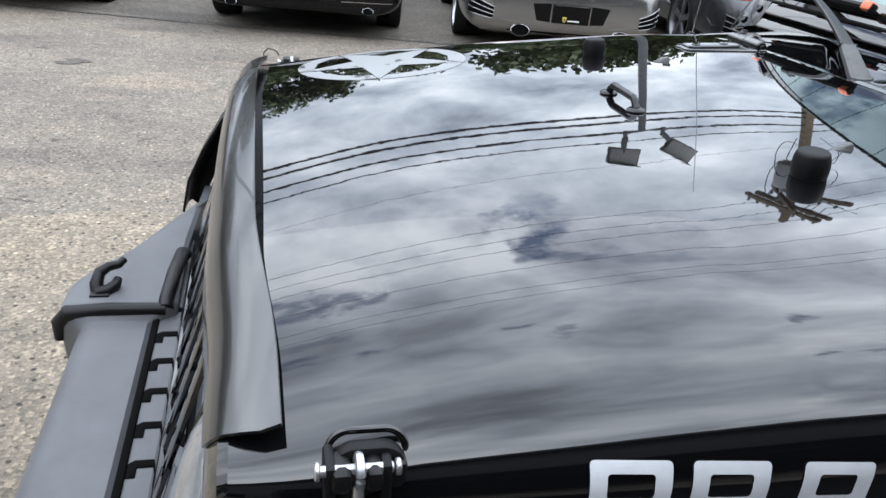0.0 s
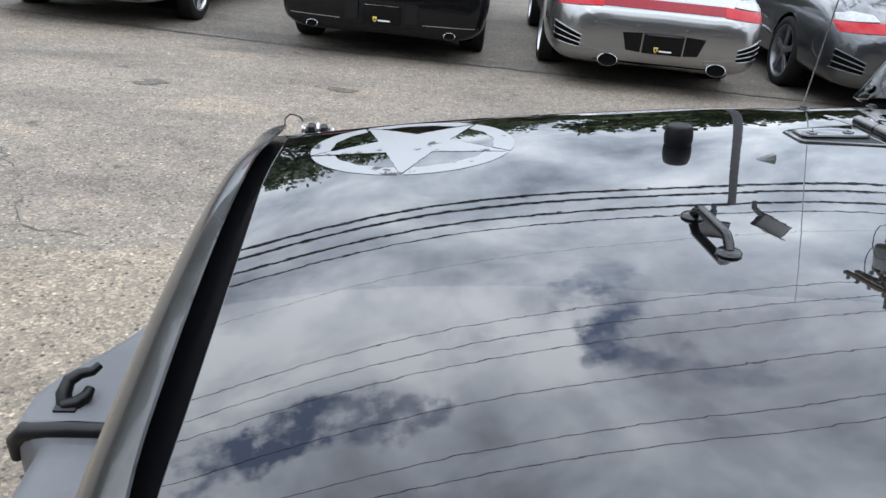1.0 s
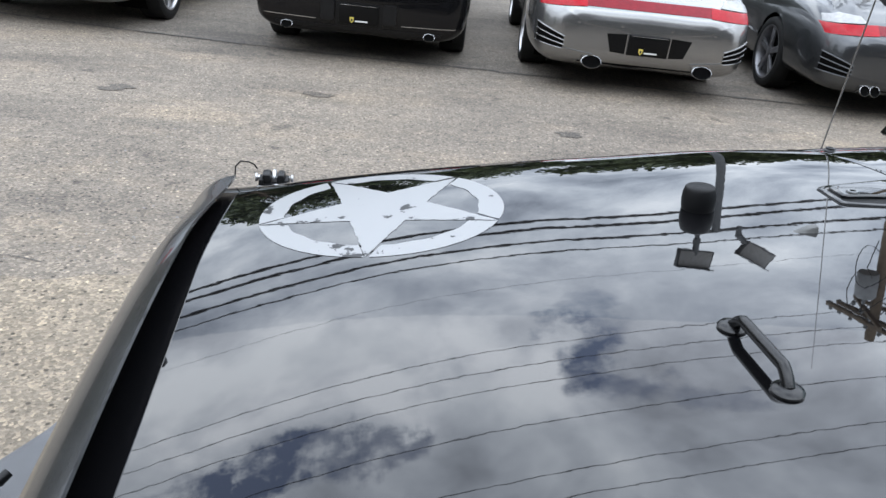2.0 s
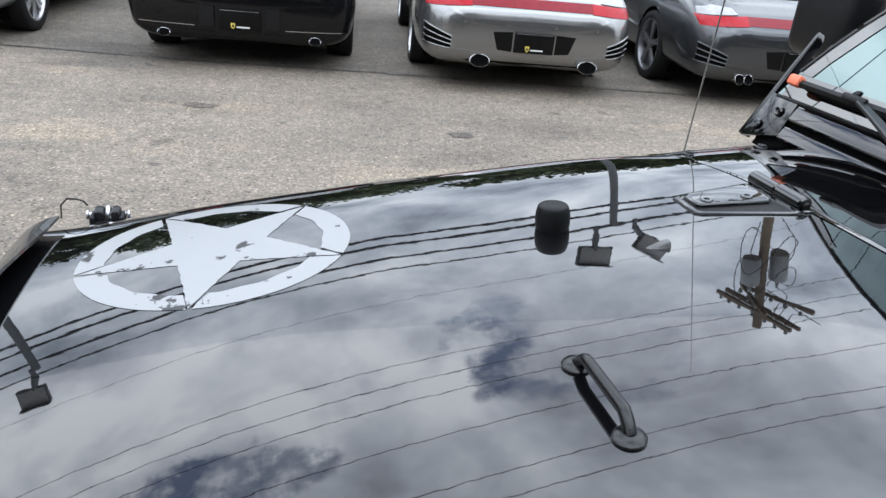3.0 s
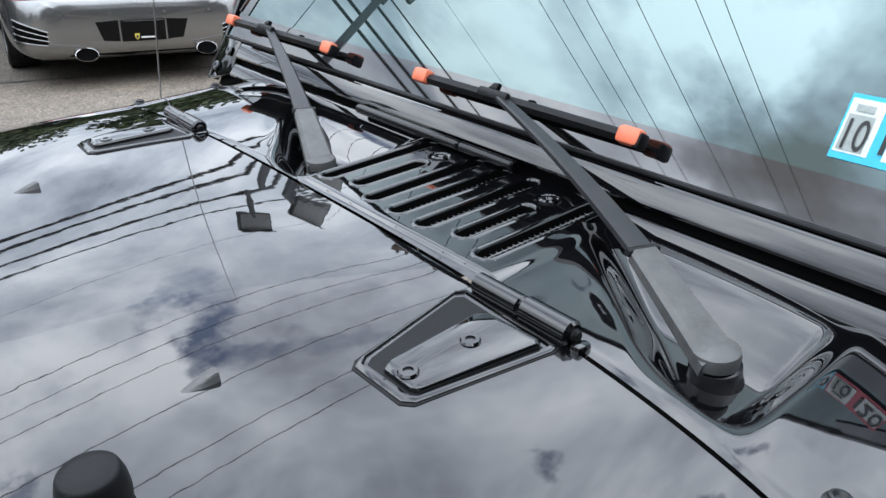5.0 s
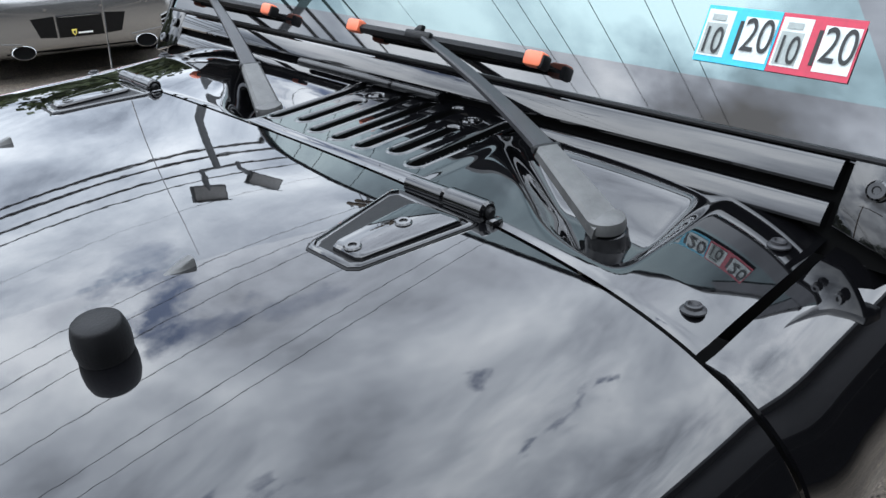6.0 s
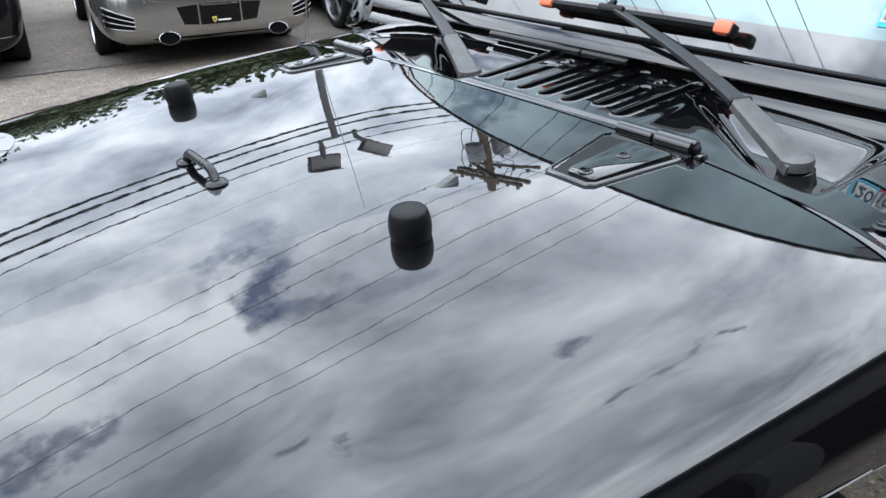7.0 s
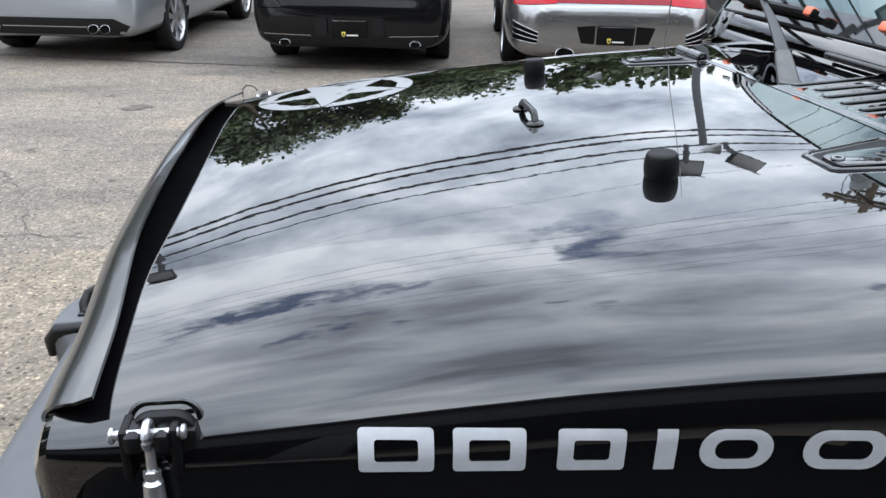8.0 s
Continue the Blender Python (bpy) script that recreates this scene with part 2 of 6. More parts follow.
PALE = material("pale patterned sticker paper", (0.72, 0.78, 0.77), 0.5, 0, 140, 0.18)
GREYBOX = material("grey sticker box", (0.36, 0.4, 0.38), 0.5, 0, 140, 0.15)
INK = material("black ink", (0.01, 0.012, 0.012), 0.5, 0, 60, 0.1)
FRIT = material("black ceramic band", (0.006, 0.006, 0.0065), 0.015, 0, 60, 0.1, ior=2.35)


def glass_material():
    m = bpy.data.materials.new("green tinted glass")
    m.use_nodes = True
    p = m.node_tree.nodes["Principled BSDF"]
    p.inputs["Base Color"].default_value = (0.82, 0.9, 0.9, 1)
    p.inputs["Roughness"].default_value = 0.0
    p.inputs["Transmission Weight"].default_value = 1.0
    p.inputs["IOR"].default_value = 1.45
    return m


GLASS = glass_material()
FILM = material("teal reflective window film", (0.016, 0.026, 0.026), 0.03, 0.0, 6, 0.06, ior=2.75)
FILM.node_tree.nodes["Principled BSDF"].inputs["Specular Tint"].default_value = (0.78, 1.0, 1.0, 1)
FILM.node_tree.nodes["Principled BSDF"].inputs["Roughness"].default_value = 0.0
FILM.node_tree.links.remove(FILM.node_tree.nodes["Principled BSDF"].inputs["Roughness"].links[0])


def leaf_material():
    m = material("tree leaves", (0.055, 0.09, 0.025), 0.6)
    nt = m.node_tree
    p = nt.nodes["Principled BSDF"]
    g = nt.nodes.new("ShaderNodeNewGeometry")
    rp = nt.nodes.new("ShaderNodeValToRGB")
    e = rp.color_ramp.elements
    e[0].color, e[1].color = (0.022, 0.035, 0.01, 1), (0.07, 0.09, 0.03, 1)
    nt.links.new(g.outputs["Random Per Island"], rp.inputs[0])
    nt.links.new(rp.outputs[0], p.inputs["Base Color"])
    return m


LEAF = leaf_material()


def decal_material():
    """White vinyl, flaked off in places down to the black paint."""
    m = bpy.data.materials.new("worn white vinyl")
    m.use_nodes = True
    nt = m.node_tree
    p = nt.nodes["Principled BSDF"]
    p.inputs["Roughness"].default_value = 0.32
    co = nt.nodes.new("ShaderNodeTexCoord")
    a = nt.nodes.new("ShaderNodeTexNoise")
    a.inputs["Scale"].default_value, a.inputs["Detail"].default_value, a.inputs["Roughness"].default_value = 26.0, 8, 0.62
    nt.links.new(co.outputs["Object"], a.inputs["Vector"])
    st = nt.nodes.new("ShaderNodeMath")
    st.operation = "LESS_THAN"
    st.inputs[1].default_value = 0.38
    nt.links.new(a.outputs[0], st.inputs[0])
    mx = nt.nodes.new("ShaderNodeMixRGB")
    mx.inputs[1].default_value, mx.inputs[2].default_value = (0.29, 0.293, 0.298, 1), (0.008, 0.008, 0.01, 1)
    nt.links.new(st.outputs[0], mx.inputs[0])
    nt.links.new(mx.outputs[0], p.inputs["Base Color"])
    return m


VINYL = decal_material()


def asphalt_material(name="worn asphalt", tone=(1, 1, 1)):
    m = bpy.data.materials.new(name)
    m.use_nodes = True
    nt = m.node_tree
    p = nt.nodes["Principled BSDF"]
    co = nt.nodes.new("ShaderNodeTexCoord")

    def nz(scale, detail=6, rough=0.6, warp=0.0):
        n = nt.nodes.new("ShaderNodeTexNoise")
        n.inputs["Scale"].default_value, n.inputs["Detail"].default_value = scale, detail
        n.inputs["Roughness"].default_value, n.inputs["Distortion"].default_value = rough, warp
        nt.links.new(co.outputs["Object"], n.inputs["Vector"])
        return n.outputs[0]

    def ramp(src, stops):
        rp = nt.nodes.new("ShaderNodeValToRGB")
        el = rp.color_ramp.elements
        el[0].position, el[0].color = stops[0][0], (*stops[0][1], 1)
        el[1].position, el[1].color = stops[-1][0], (*stops[-1][1], 1)
        for q, c in stops[1:-1]:
            el.new(q).color = (*c, 1)
        nt.links.new(src, rp.inputs[0])
        return rp.outputs[0]

    def mix(kind, f, a, b):
        n = nt.nodes.new("ShaderNodeMixRGB")
        n.blend_type = kind
        if isinstance(f, float):
            n.inputs[0].default_value = f
        else:
            nt.links.new(f, n.inputs[0])
        nt.links.new(a, n.inputs[1])
        nt.links.new(b, n.inputs[2])
        return n.outputs[0]

    # broad worn lanes run along the rows of cars
    mp = nt.nodes.new("ShaderNodeMapping")
    mp.inputs["Scale"].default_value = (0.45, 1.0, 1.0)
    nt.links.new(co.outputs["Object"], mp.inputs[0])

    def nzl(scale, detail=6, rough=0.6, warp=0.0):
        out = nz(scale, detail, rough, warp)
        nt.links.new(mp.outputs[0], out.node.inputs["Vector"])
        return out

    base = ramp(nzl(0.8, 6, 0.62, 0.3), [(0.32, (0.092, 0.088, 0.083)), (0.5, (0.15, 0.144, 0.134)), (0.7, (0.2, 0.19, 0.172))])
    tan = ramp(nz(0.9, 5, 0.65, 0.4), [(0.35, (0.15, 0.142, 0.13)), (0.7, (0.245, 0.222, 0.185))])
    c = mix("MIX", ramp(nzl(1.5, 6, 0.65), [(0.5, (0, 0, 0)), (0.66, (0.85, 0.85, 0.85))]), base, tan)
    # stones of the aggregate, fine and coarse
    vo = nt.nodes.new("ShaderNodeTexVoronoi")
    vo.inputs["Scale"].default_value = 85.0
    nt.links.new(co.outputs["Object"], vo.inputs["Vector"])
    bw = nt.nodes.new("ShaderNodeRGBToBW")
    nt.links.new(vo.outputs["Color"], bw.inputs[0])
    st = ramp(bw.outputs[0], [(0.15, (0.55, 0.55, 0.55)), (0.6, (1.0, 1.0, 1.0)), (0.9, (1.75, 1.7, 1.6))])
    c = mix("MULTIPLY", 0.7, c, st)
    vp = nt.nodes.new("ShaderNodeTexVoronoi")
    vp.inputs["Scale"].default_value = 34.0
    nt.links.new(co.outputs["Object"], vp.inputs["Vector"])
    bp_ = nt.nodes.new("ShaderNodeRGBToBW")
    nt.links.new(vp.outputs["Color"], bp_.inputs[0])
    peb = ramp(bp_.outputs[0], [(0.3, (0.22, 0.22, 0.22)), (0.36, (1.0, 1.0, 1.0)), (0.68, (1.0, 1.0, 1.0)), (0.76, (1.9, 1.88, 1.8))])
    near = ramp(vp.outputs["Distance"], [(0.2, (1, 1, 1)), (0.33, (0, 0, 0))])
    one = ramp(vp.outputs["Distance"], [(0.0, (1, 1, 1)), (1.0, (1, 1, 1))])
    c = mix("MULTIPLY", 0.95, c, mix("MIX", near, one, peb))
    fine = ramp(nz(160, 3), [(0.3, (0.7, 0.7, 0.7)), (0.7, (1.3, 1.3, 1.3))])
    c = mix("MULTIPLY", 0.6, c, fine)
    mott = ramp(nz(11, 5, 0.7), [(0.3, (0.72, 0.72, 0.72)), (0.7, (1.25, 1.25, 1.25))])
    c = mix("MULTIPLY", 0.8, c, mott)
    spots = ramp(nz(4.5, 4, 0.55), [(0.27, (0.4, 0.4, 0.41)), (0.36, (1, 1, 1))])
    c = mix("MULTIPLY", 0.9, c, spots)
    pits = ramp(nz(48, 2, 0.5), [(0.3, (0.35, 0.35, 0.35)), (0.36, (1, 1, 1))])
    c = mix("MULTIPLY", 0.9, c, pits)
    tn = nt.nodes.new("ShaderNodeRGB")
    tn.outputs[0].default_value = (*tone, 1)
    c = mix("MULTIPLY", 1.0, c, tn.outputs[0])
    nt.links.new(c, p.inputs["Base Color"])
    p.inputs["Roughness"].default_value = 0.85
    bp = nt.nodes.new("ShaderNodeBump")
    bp.inputs["Strength"].default_value, bp.inputs["Distance"].default_value = 0.8, 0.006
    nt.links.new(vo.outputs["Distance"], bp.inputs["Height"])
    nt.links.new(bp.outputs[0], p.inputs["Normal"])
    return m


ASPHALT = asphalt_material("worn asphalt", (1.24, 1.1, 0.965))
CLADDING = material("grey painted cladding", (0.085, 0.085, 0.09), 0.7, 0, 3, 0.2, 0.3, 20)
TAR = material("old tar seam", (0.06, 0.058, 0.055), 0.8, 0, 14, 0.4, 0.5, 60)
OILY = asphalt_material("oil-soaked asphalt", (0.66, 0.6, 0.55))
GRAVEL = material("loose grey gravel", (0.2, 0.19, 0.175), 0.9, 0, 6, 0.4, 0.6, 60)
PATCH = asphalt_material("darker newer asphalt", (0.98, 0.89, 0.8))
DIRT = asphalt_material("dusty broken asphalt", (1.56, 1.35, 1.1))


# ---- mesh helpers ----
def part(name, bm, mat, parent=None, label="", smooth=True, sharp=38):
    me = bpy.data.meshes.new(name)
    bmesh.ops.recalc_face_normals(bm, faces=bm.faces)
    bm.to_mesh(me)
    bm.free()
    me.materials.append(mat)
    if smooth:
        me.shade_smooth()
        me.set_sharp_from_angle(angle=radians(sharp))
    ob = new(name, me)
    ob.parent = parent
    if label:
        ob["label"] = label
    return ob


def thing(name, label, category, group="", loc=(0, 0, 0), turn=0.0, size=1.0):
    e = new(name)
    e.empty_display_size = 0.1
    e.matrix_world = pose(*loc, 0, 0, turn) @ Matrix.Scale(size, 4)
    return tagged(e, label, category, group)


def box(bm, size, m=Matrix(), bevel=0.0, seg=2):
    t = bmesh.new()
    bmesh.ops.create_cube(t, size=1.0)
    bmesh.ops.scale(t, vec=size, verts=t.verts)
    if bevel:
        bmesh.ops.bevel(t, geom=t.edges[:], offset=bevel, segments=seg, affect="EDGES", profile=0.5)
    bmesh.ops.transform(t, matrix=m, verts=t.verts)
    join(bm, t)


def join(bm, t):
    me = bpy.data.meshes.new("tmp")
    t.to_mesh(me)
    t.free()
    bm.from_mesh(me)
    bpy.data.meshes.remove(me)


def at(x, y, z, rx=0, ry=0, rz=0):
    return pose(x, y, z, rx, ry, rz)


def frame_of(p, q):
    """Matrix at p whose z looks to q."""
    d = Vector(q) - Vector(p)
    return Matrix.Translation(p) @ d.to_track_quat("Z", "Y").to_matrix().to_4x4(), d.length


def lathe(bm, profile, m=Matrix(), seg=24):
    """Turn (r, z) pairs round z."""
    rings = []
    for r, z in profile:
        rings.append([bm.verts.new(m @ Vector((r * math.cos(2 * math.pi * k / seg), r * math.sin(2 * math.pi * k / seg), z))) for k in range(seg)])
    for a, b in zip(rings, rings[1:]):
        for k in range(seg):
            bm.faces.new((a[k], a[(k + 1) % seg], b[(k + 1) % seg], b[k]))
    for ring in (rings[0], rings[-1]):
        bm.faces.new(ring)


def rod(bm, p, q, r, r2=None, seg=14, bevel=0.0):
    m, n = frame_of(p, q)
    r2 = r if r2 is None else r2
    b = min(bevel, n / 3)
    prof = [(r - b, 0), (r, b), (r2, n - b), (r2 - b, n)] if b else [(r, 0), (r2, n)]
    lathe(bm, prof, m, seg)


def tube(bm, pts, r, seg=10, flat=1.0, closed=False):
    pts = [Vector(p) for p in pts]
    n = len(pts)
    rings = []
    up = Vector((0.013, 0.02, 1))
    for i, p in enumerate(pts):
        a = pts[i - 1] if i or closed else p
        b = pts[(i + 1) % n] if i < n - 1 or closed else p
        t = (b - a).normalized()
        s = t.cross(up)
        s = s.normalized() if s.length > 1e-3 else Vector((1, 0, 0))
        v = s.cross(t)
        rr = r[i] if isinstance(r, (list, tuple)) else r
        rings.append([bm.verts.new(p + s * rr * math.cos(2 * math.pi * k / seg) + v * rr * flat * math.sin(2 * math.pi * k / seg)) for k in range(seg)])
    for i in range(n if closed else n - 1):
        a, b = rings[i], rings[(i + 1) % n]
        for k in range(seg):
            bm.faces.new((a[k], a[(k + 1) % seg], b[(k + 1) % seg], b[k]))
    if not closed:
        bm.faces.new(rings[0])
        bm.faces.new(rings[-1])


def prism(bm, poly, depth, m=Matrix(), bevel=0.0):
    """A flat outline in xy, made depth thick along -z from its plane."""
    t = bmesh.new()
    f = t.faces.new([t.verts.new((x, y, 0)) for x, y in poly])
    ext = bmesh.ops.extrude_face_region(t, geom=[f])
    vs = [v for v in ext["geom"] if isinstance(v, bmesh.types.BMVert)]
    bmesh.ops.translate(t, verts=vs, vec=(0, 0, -depth))
    bmesh.ops.recalc_face_normals(t, faces=t.faces)
    if bevel:
        bmesh.ops.bevel(t, geom=t.edges[:], offset=bevel, segments=2, affect="EDGES", profile=0.5)
    bmesh.ops.transform(t, matrix=m, verts=t.verts)
    join(bm, t)


def grid(bm, fn, us, vs):
    rows = [[bm.verts.new(fn(u, v)) for v in vs] for u in us]
    for a, b in zip(rows, rows[1:]):
        for k in range(len(vs) - 1):
            bm.faces.new((a[k], a[k + 1], b[k + 1], b[k]))
    return rows


def solidify(bm, t):
    bmesh.ops.recalc_face_normals(bm, faces=bm.faces)
    bmesh.ops.solidify(bm, geom=bm.faces[:], thickness=t)


def span(a, b, n):
    return [a + (b - a) * i / n for i in range(n + 1)]


def smoothstep(a, b, v):
    t = min(1.0, max(0.0, (v - a) / (b - a)))
    return t * t * (3 - 2 * t)


def lerp_list(v, xs, ys):
    return float(np.interp(v, xs, ys))


# ---- ground ----
bm = bmesh.new()
grid(bm, lambda u, v: Vector((u, v, 0)), [-900, -60, -20, 0, 20, 60, 900], [-900, -60, -20, 0, 20, 60, 900])
ground = tagged(part("ground", bm, ASPHALT, smooth=False), "worn grey asphalt car park with tan stains", "ground", kind="structure")


def streak(name, pts, width, mat, label, height=0.004):
    """A ragged flat strip lying on the ground."""
    rnd = random.Random(len(pts) + int(pts[0][0] * 10))
    t = bmesh.new()
    left, right = [], []
    fine = []
    for (x0, y0), (x1, y1) in zip(pts, pts[1:]):
        n = max(2, int(math.hypot(x1 - x0, y1 - y0) / 0.05))
        jag = 0.03 if width < 0.02 else 0.008
        fine += [(x0 + (x1 - x0) * i / n + rnd.uniform(-jag, jag), y0 + (y1 - y0) * i / n + rnd.uniform(-jag, jag)) for i in range(n)]
    for i, (x, y) in enumerate(fine):
        a, b = fine[max(0, i - 1)], fine[min(len(fine) - 1, i + 1)]
        d = Vector((b[0] - a[0], b[1] - a[1], 0)).normalized()
        s = Vector((-d.y, d.x, 0))
        w1, w2 = width * rnd.uniform(0.1, 0.7), width * rnd.uniform(0.1, 0.7)
        j = rnd.uniform(-0.4, 0.4) * width
        left.append(t.verts.new(Vector((x, y, height)) + s * (w1 + j)))
        right.append(t.verts.new(Vector((x, y, height)) - s * (w2 - j)))
    for i in range(len(fine) - 1):
        if noise.noise(Vector((fine[i][0] * 2.3, fine[i][1] * 2.3, 1.7))) < (-0.35 if width > 0.03 else -0.05):
            continue
        t.faces.new((left[i], left[i + 1], right[i + 1], right[i]))
    return tagged(part(name, t, mat, smooth=False), label, "crack", kind="structure")


# darker, newer surface under the parked cars, beyond the seam
rnd = random.Random(31)
SEAM = [(-40, 14.5), (-9, 8.8), (-4.5, 7.9), (-1.7, 7.1), (0.1, 6.7), (1.5, 6.5), (2.2, 6.38), (3.6, 6.15), (6, 5.75), (9, 5.2), (40, -0.5)]
bm = bmesh.new()
near_, far_ = [], []
for (x0, y0), (x1, y1) in zip(SEAM, SEAM[1:]):
    n = max(2, int((x1 - x0) / 0.12))
    for i in range(n):
        x, y = x0 + (x1 - x0) * i / n, y0 + (y1 - y0) * i / n + rnd.uniform(-0.012, 0.012)
        near_.append(bm.verts.new((x, y, 0.0035)))
        far_.append(bm.verts.new((x, max(y + 6.0, 15.0), 0.0035)))
for k in range(len(near_) - 1):
    bm.faces.new((near_[k], near_[k + 1], far_[k + 1], far_[k]))
tagged(part("asphalt_patch", bm, PATCH, smooth=False), "darker newer asphalt under the parked cars", "ground", kind="structure")
streak("tar_seam", SEAM[1:-1], 0.034, TAR, "dark tar-filled seam across the asphalt", 0.0065)
streak("ground_crack", [(-1.8, 3.6), (-1.55, 3.1), (-1.44, 2.86), (-1.34, 2.65), (-1.21, 2.41)], 0.006, TAR, "jagged crack in the asphalt")
streak("ground_crack", [(2.9, 5.7), (3.0, 5.45), (3.14, 5.4), (3.17, 5.1), (3.2, 4.8), (3.5, 4.5)], 0.009, TAR, "fine crack in the asphalt")
streak("ground_crack", [(-2.3, 2.5), (-1.6, 2.4), (-1.21, 2.41), (-1.05, 2.37), (-0.82, 2.29), (-0.62, 2.3), (-0.5, 2.2)], 0.007, TAR, "crack along the edge of broken asphalt")

# dark oil spots
for x, y, r in ((-1.33, 5.03, 0.1), (0.07, 5.2, 0.1), (1.84, 4.56, 0.08)):
    bm = bmesh.new()
    ring = []
    for k in range(22):
        a = 2 * math.pi * k / 22
        q = r * (0.75 + 0.7 * noise.noise(Vector((math.cos(a) * 1.4 + x, math.sin(a) * 1.4 + y, 0.3))))
        ring.append(bm.verts.new((x + 1.5 * q * math.cos(a), y + q * math.sin(a), 0.0042)))
    bm.faces.new(ring)
    tagged(part("oil_stain", bm, OILY, smooth=False), "dark oil spot soaked into the asphalt", "stain", kind="structure")


# ---- off-road vehicle: shape of the hood ----
# height along the centre line and the crown across it, as rising powers of x
CREST = (1.06476, 0.17921, 0.01394, -0.55684, 1.12393, -0.92272, 0.26876)
CROWN = (-0.01422, 0.15545, -0.51811, 0.47925)
FLANK = (0.05329, -0.49784, 1.74805, -1.53427)
HOOD_REAR = 0.985


def half_width(x):
    return lerp_list(x, (-0.05, 0.0, 0.12, 0.25, 0.6, 1.03), (0.63, 0.64, 0.655, 0.67, 0.702, 0.754))


def rising(powers, x):
    return sum(c * x ** i for i, c in enumerate(powers))


def hood_z(x, y):
    """Crowned top that rolls over smoothly into upright sides."""
    xx = min(max(x, 0.0), HOOD_REAR)
    u = min(abs(y) / half_width(x), 1.0)
    z = rising(CREST, xx) + rising(CROWN, xx) * y ** 2 + rising(FLANK, xx) * y ** 4 - lerp_list(xx, (0, 0.15, 0.45, 0.985), (0.02, 0.026, 0.026, 0.042)) * u ** 2
    z -= lerp_list(xx, (0, 0.12, 0.4, 0.7), (0.046, 0.07, 0.095, 0.10)) * (1 - math.sqrt(max(0.0, 1 - u ** lerp_list(xx, (0.0, 0.05, 0.14, 0.65, 0.985), (6, 6.5, 8.5, 9, 11)))))
    return z + max(0.0, x - HOOD_REAR) * 0.085


def rear_x(y):
    """The rear edge of the hood bows back in the middle."""
    return 0.992 - 0.03 * (min(abs(y), 0.65) / 0.65) ** 2


def on_hood(x, y, lift=0.0):
    return Vector((x, y, hood_z(x, y) + lift))


def hood_frame(x, y, lift=0.0, turn=0.0):
    """Matrix standing on the hood with z along its normal and x to the rear."""
    e = 0.002
    tx = (on_hood(x + e, y) - on_hood(x - e, y)).normalized()
    ty = (on_hood(x, y + e) - on_hood(x, y - e)).normalized()
    nz = tx.cross(ty).normalized()
    ty = nz.cross(tx)
    m = Matrix((tx, ty, nz)).transposed().to_4x4()
    m.translation = on_hood(x, y) + nz * lift
    return m @ pose(0, 0, 0, 0, 0, turn)




def seam_z(x):
    """Lower edge of the hood's side, dropping towards the cowl."""
    return lerp_list(x, (0.1, 1.0), (0.954, 0.89))


offroader = thing("off_road_vehicle", "glossy black off-road vehicle with a worn white star on its hood", "car")

# hood: top, shoulders, side drop, nose
US = [math.copysign(1 - (1 - abs(k / 56)) ** 2.0, k) for k in range(-56, 57)]


def hood_shell(x, u):
    y = u * half_width(x)
    return on_hood(x + (rear_x(y) - HOOD_REAR) * smoothstep(0.6, HOOD_REAR, x), y)


bm = bmesh.new()
xs = span(0.0, HOOD_REAR, 64)
rows = []
for x in xs:
    w = half_width(x)
    zs_ = hood_z(x, w)
    dx_ = (rear_x(w) - HOOD_REAR) * smoothstep(0.6, HOOD_REAR, x)
    rows.append([Vector((x + dx_, -w, min(seam_z(x), zs_ - 0.004))), Vector((x + dx_, -w, (seam_z(x) + zs_) / 2))] + [hood_shell(x, u) for u in US] + [Vector((x + dx_, w, (seam_z(x) + zs_) / 2)), Vector((x + dx_, w, min(seam_z(x), zs_ - 0.004)))])
nose = []
for k, (dx, dz) in enumerate(((-0.022, -0.062), (-0.021, -0.04), (-0.016, -0.019), (-0.008, -0.005))):
    last = len(rows[0]) - 1
    nose.append([Vector((p.x + dx, p.y * (1 - (0.06, 0.035, 0.016, 0.005)[k]), p.z if i in (0, last) else max(p.z + dz, seam_z(0.0)))) for i, p in enumerate(rows[0])])
tail = [Vector((p.x + 0.004, p.y, p.z - 0.02)) for p in rows[-1]]
allrows = nose + rows + [[Vector((p.x + 0.003, p.y, p.z - 0.003)) for p in rows[-1]], tail]
vr = [[bm.verts.new(p) for p in r] for r in allrows]
for a, b in zip(vr, vr[1:]):
    for k in range(len(a) - 1):
        bm.faces.new((a[k], a[k + 1], b[k + 1], b[k]))
hood = part("hood", bm, BLACK, offroader, "glossy black steel hood reflecting clouds", sharp=24)


# star in a broken ring, lying on the hood
def drape(bm, poly, lift, cell=0.02):
    """A flat outline in (x, y) laid over the hood."""
    t = bmesh.new()
    t.faces.new([t.verts.new((x, y, 0)) for x, y in poly])
    bmesh.ops.triangulate(t, faces=t.faces)
    x0, x1 = min(p[0] for p in poly), max(p[0] for p in poly)
    y0, y1 = min(p[1] for p in poly), max(p[1] for p in poly)
    for axis, a, b in ((0, x0, x1), (1, y0, y1)):
        v = a + cell
        while v < b:
            co, no = [0, 0, 0], [0, 0, 0]
            co[axis], no[axis] = v, 1
            bmesh.ops.bisect_plane(t, geom=t.verts[:] + t.edges[:] + t.faces[:], plane_co=co, plane_no=no)
            v += cell
    for vt in t.verts:
        vt.co.z = hood_z(vt.co.x, vt.co.y) + lift
    join(bm, t)


STAR_C, STAR_R = (0.249, 0.392), 0.157
rnd = random.Random(4)


def star_point(angle, r):
    return (STAR_C[0] + r * math.cos(angle), STAR_C[1] + r * math.sin(angle))


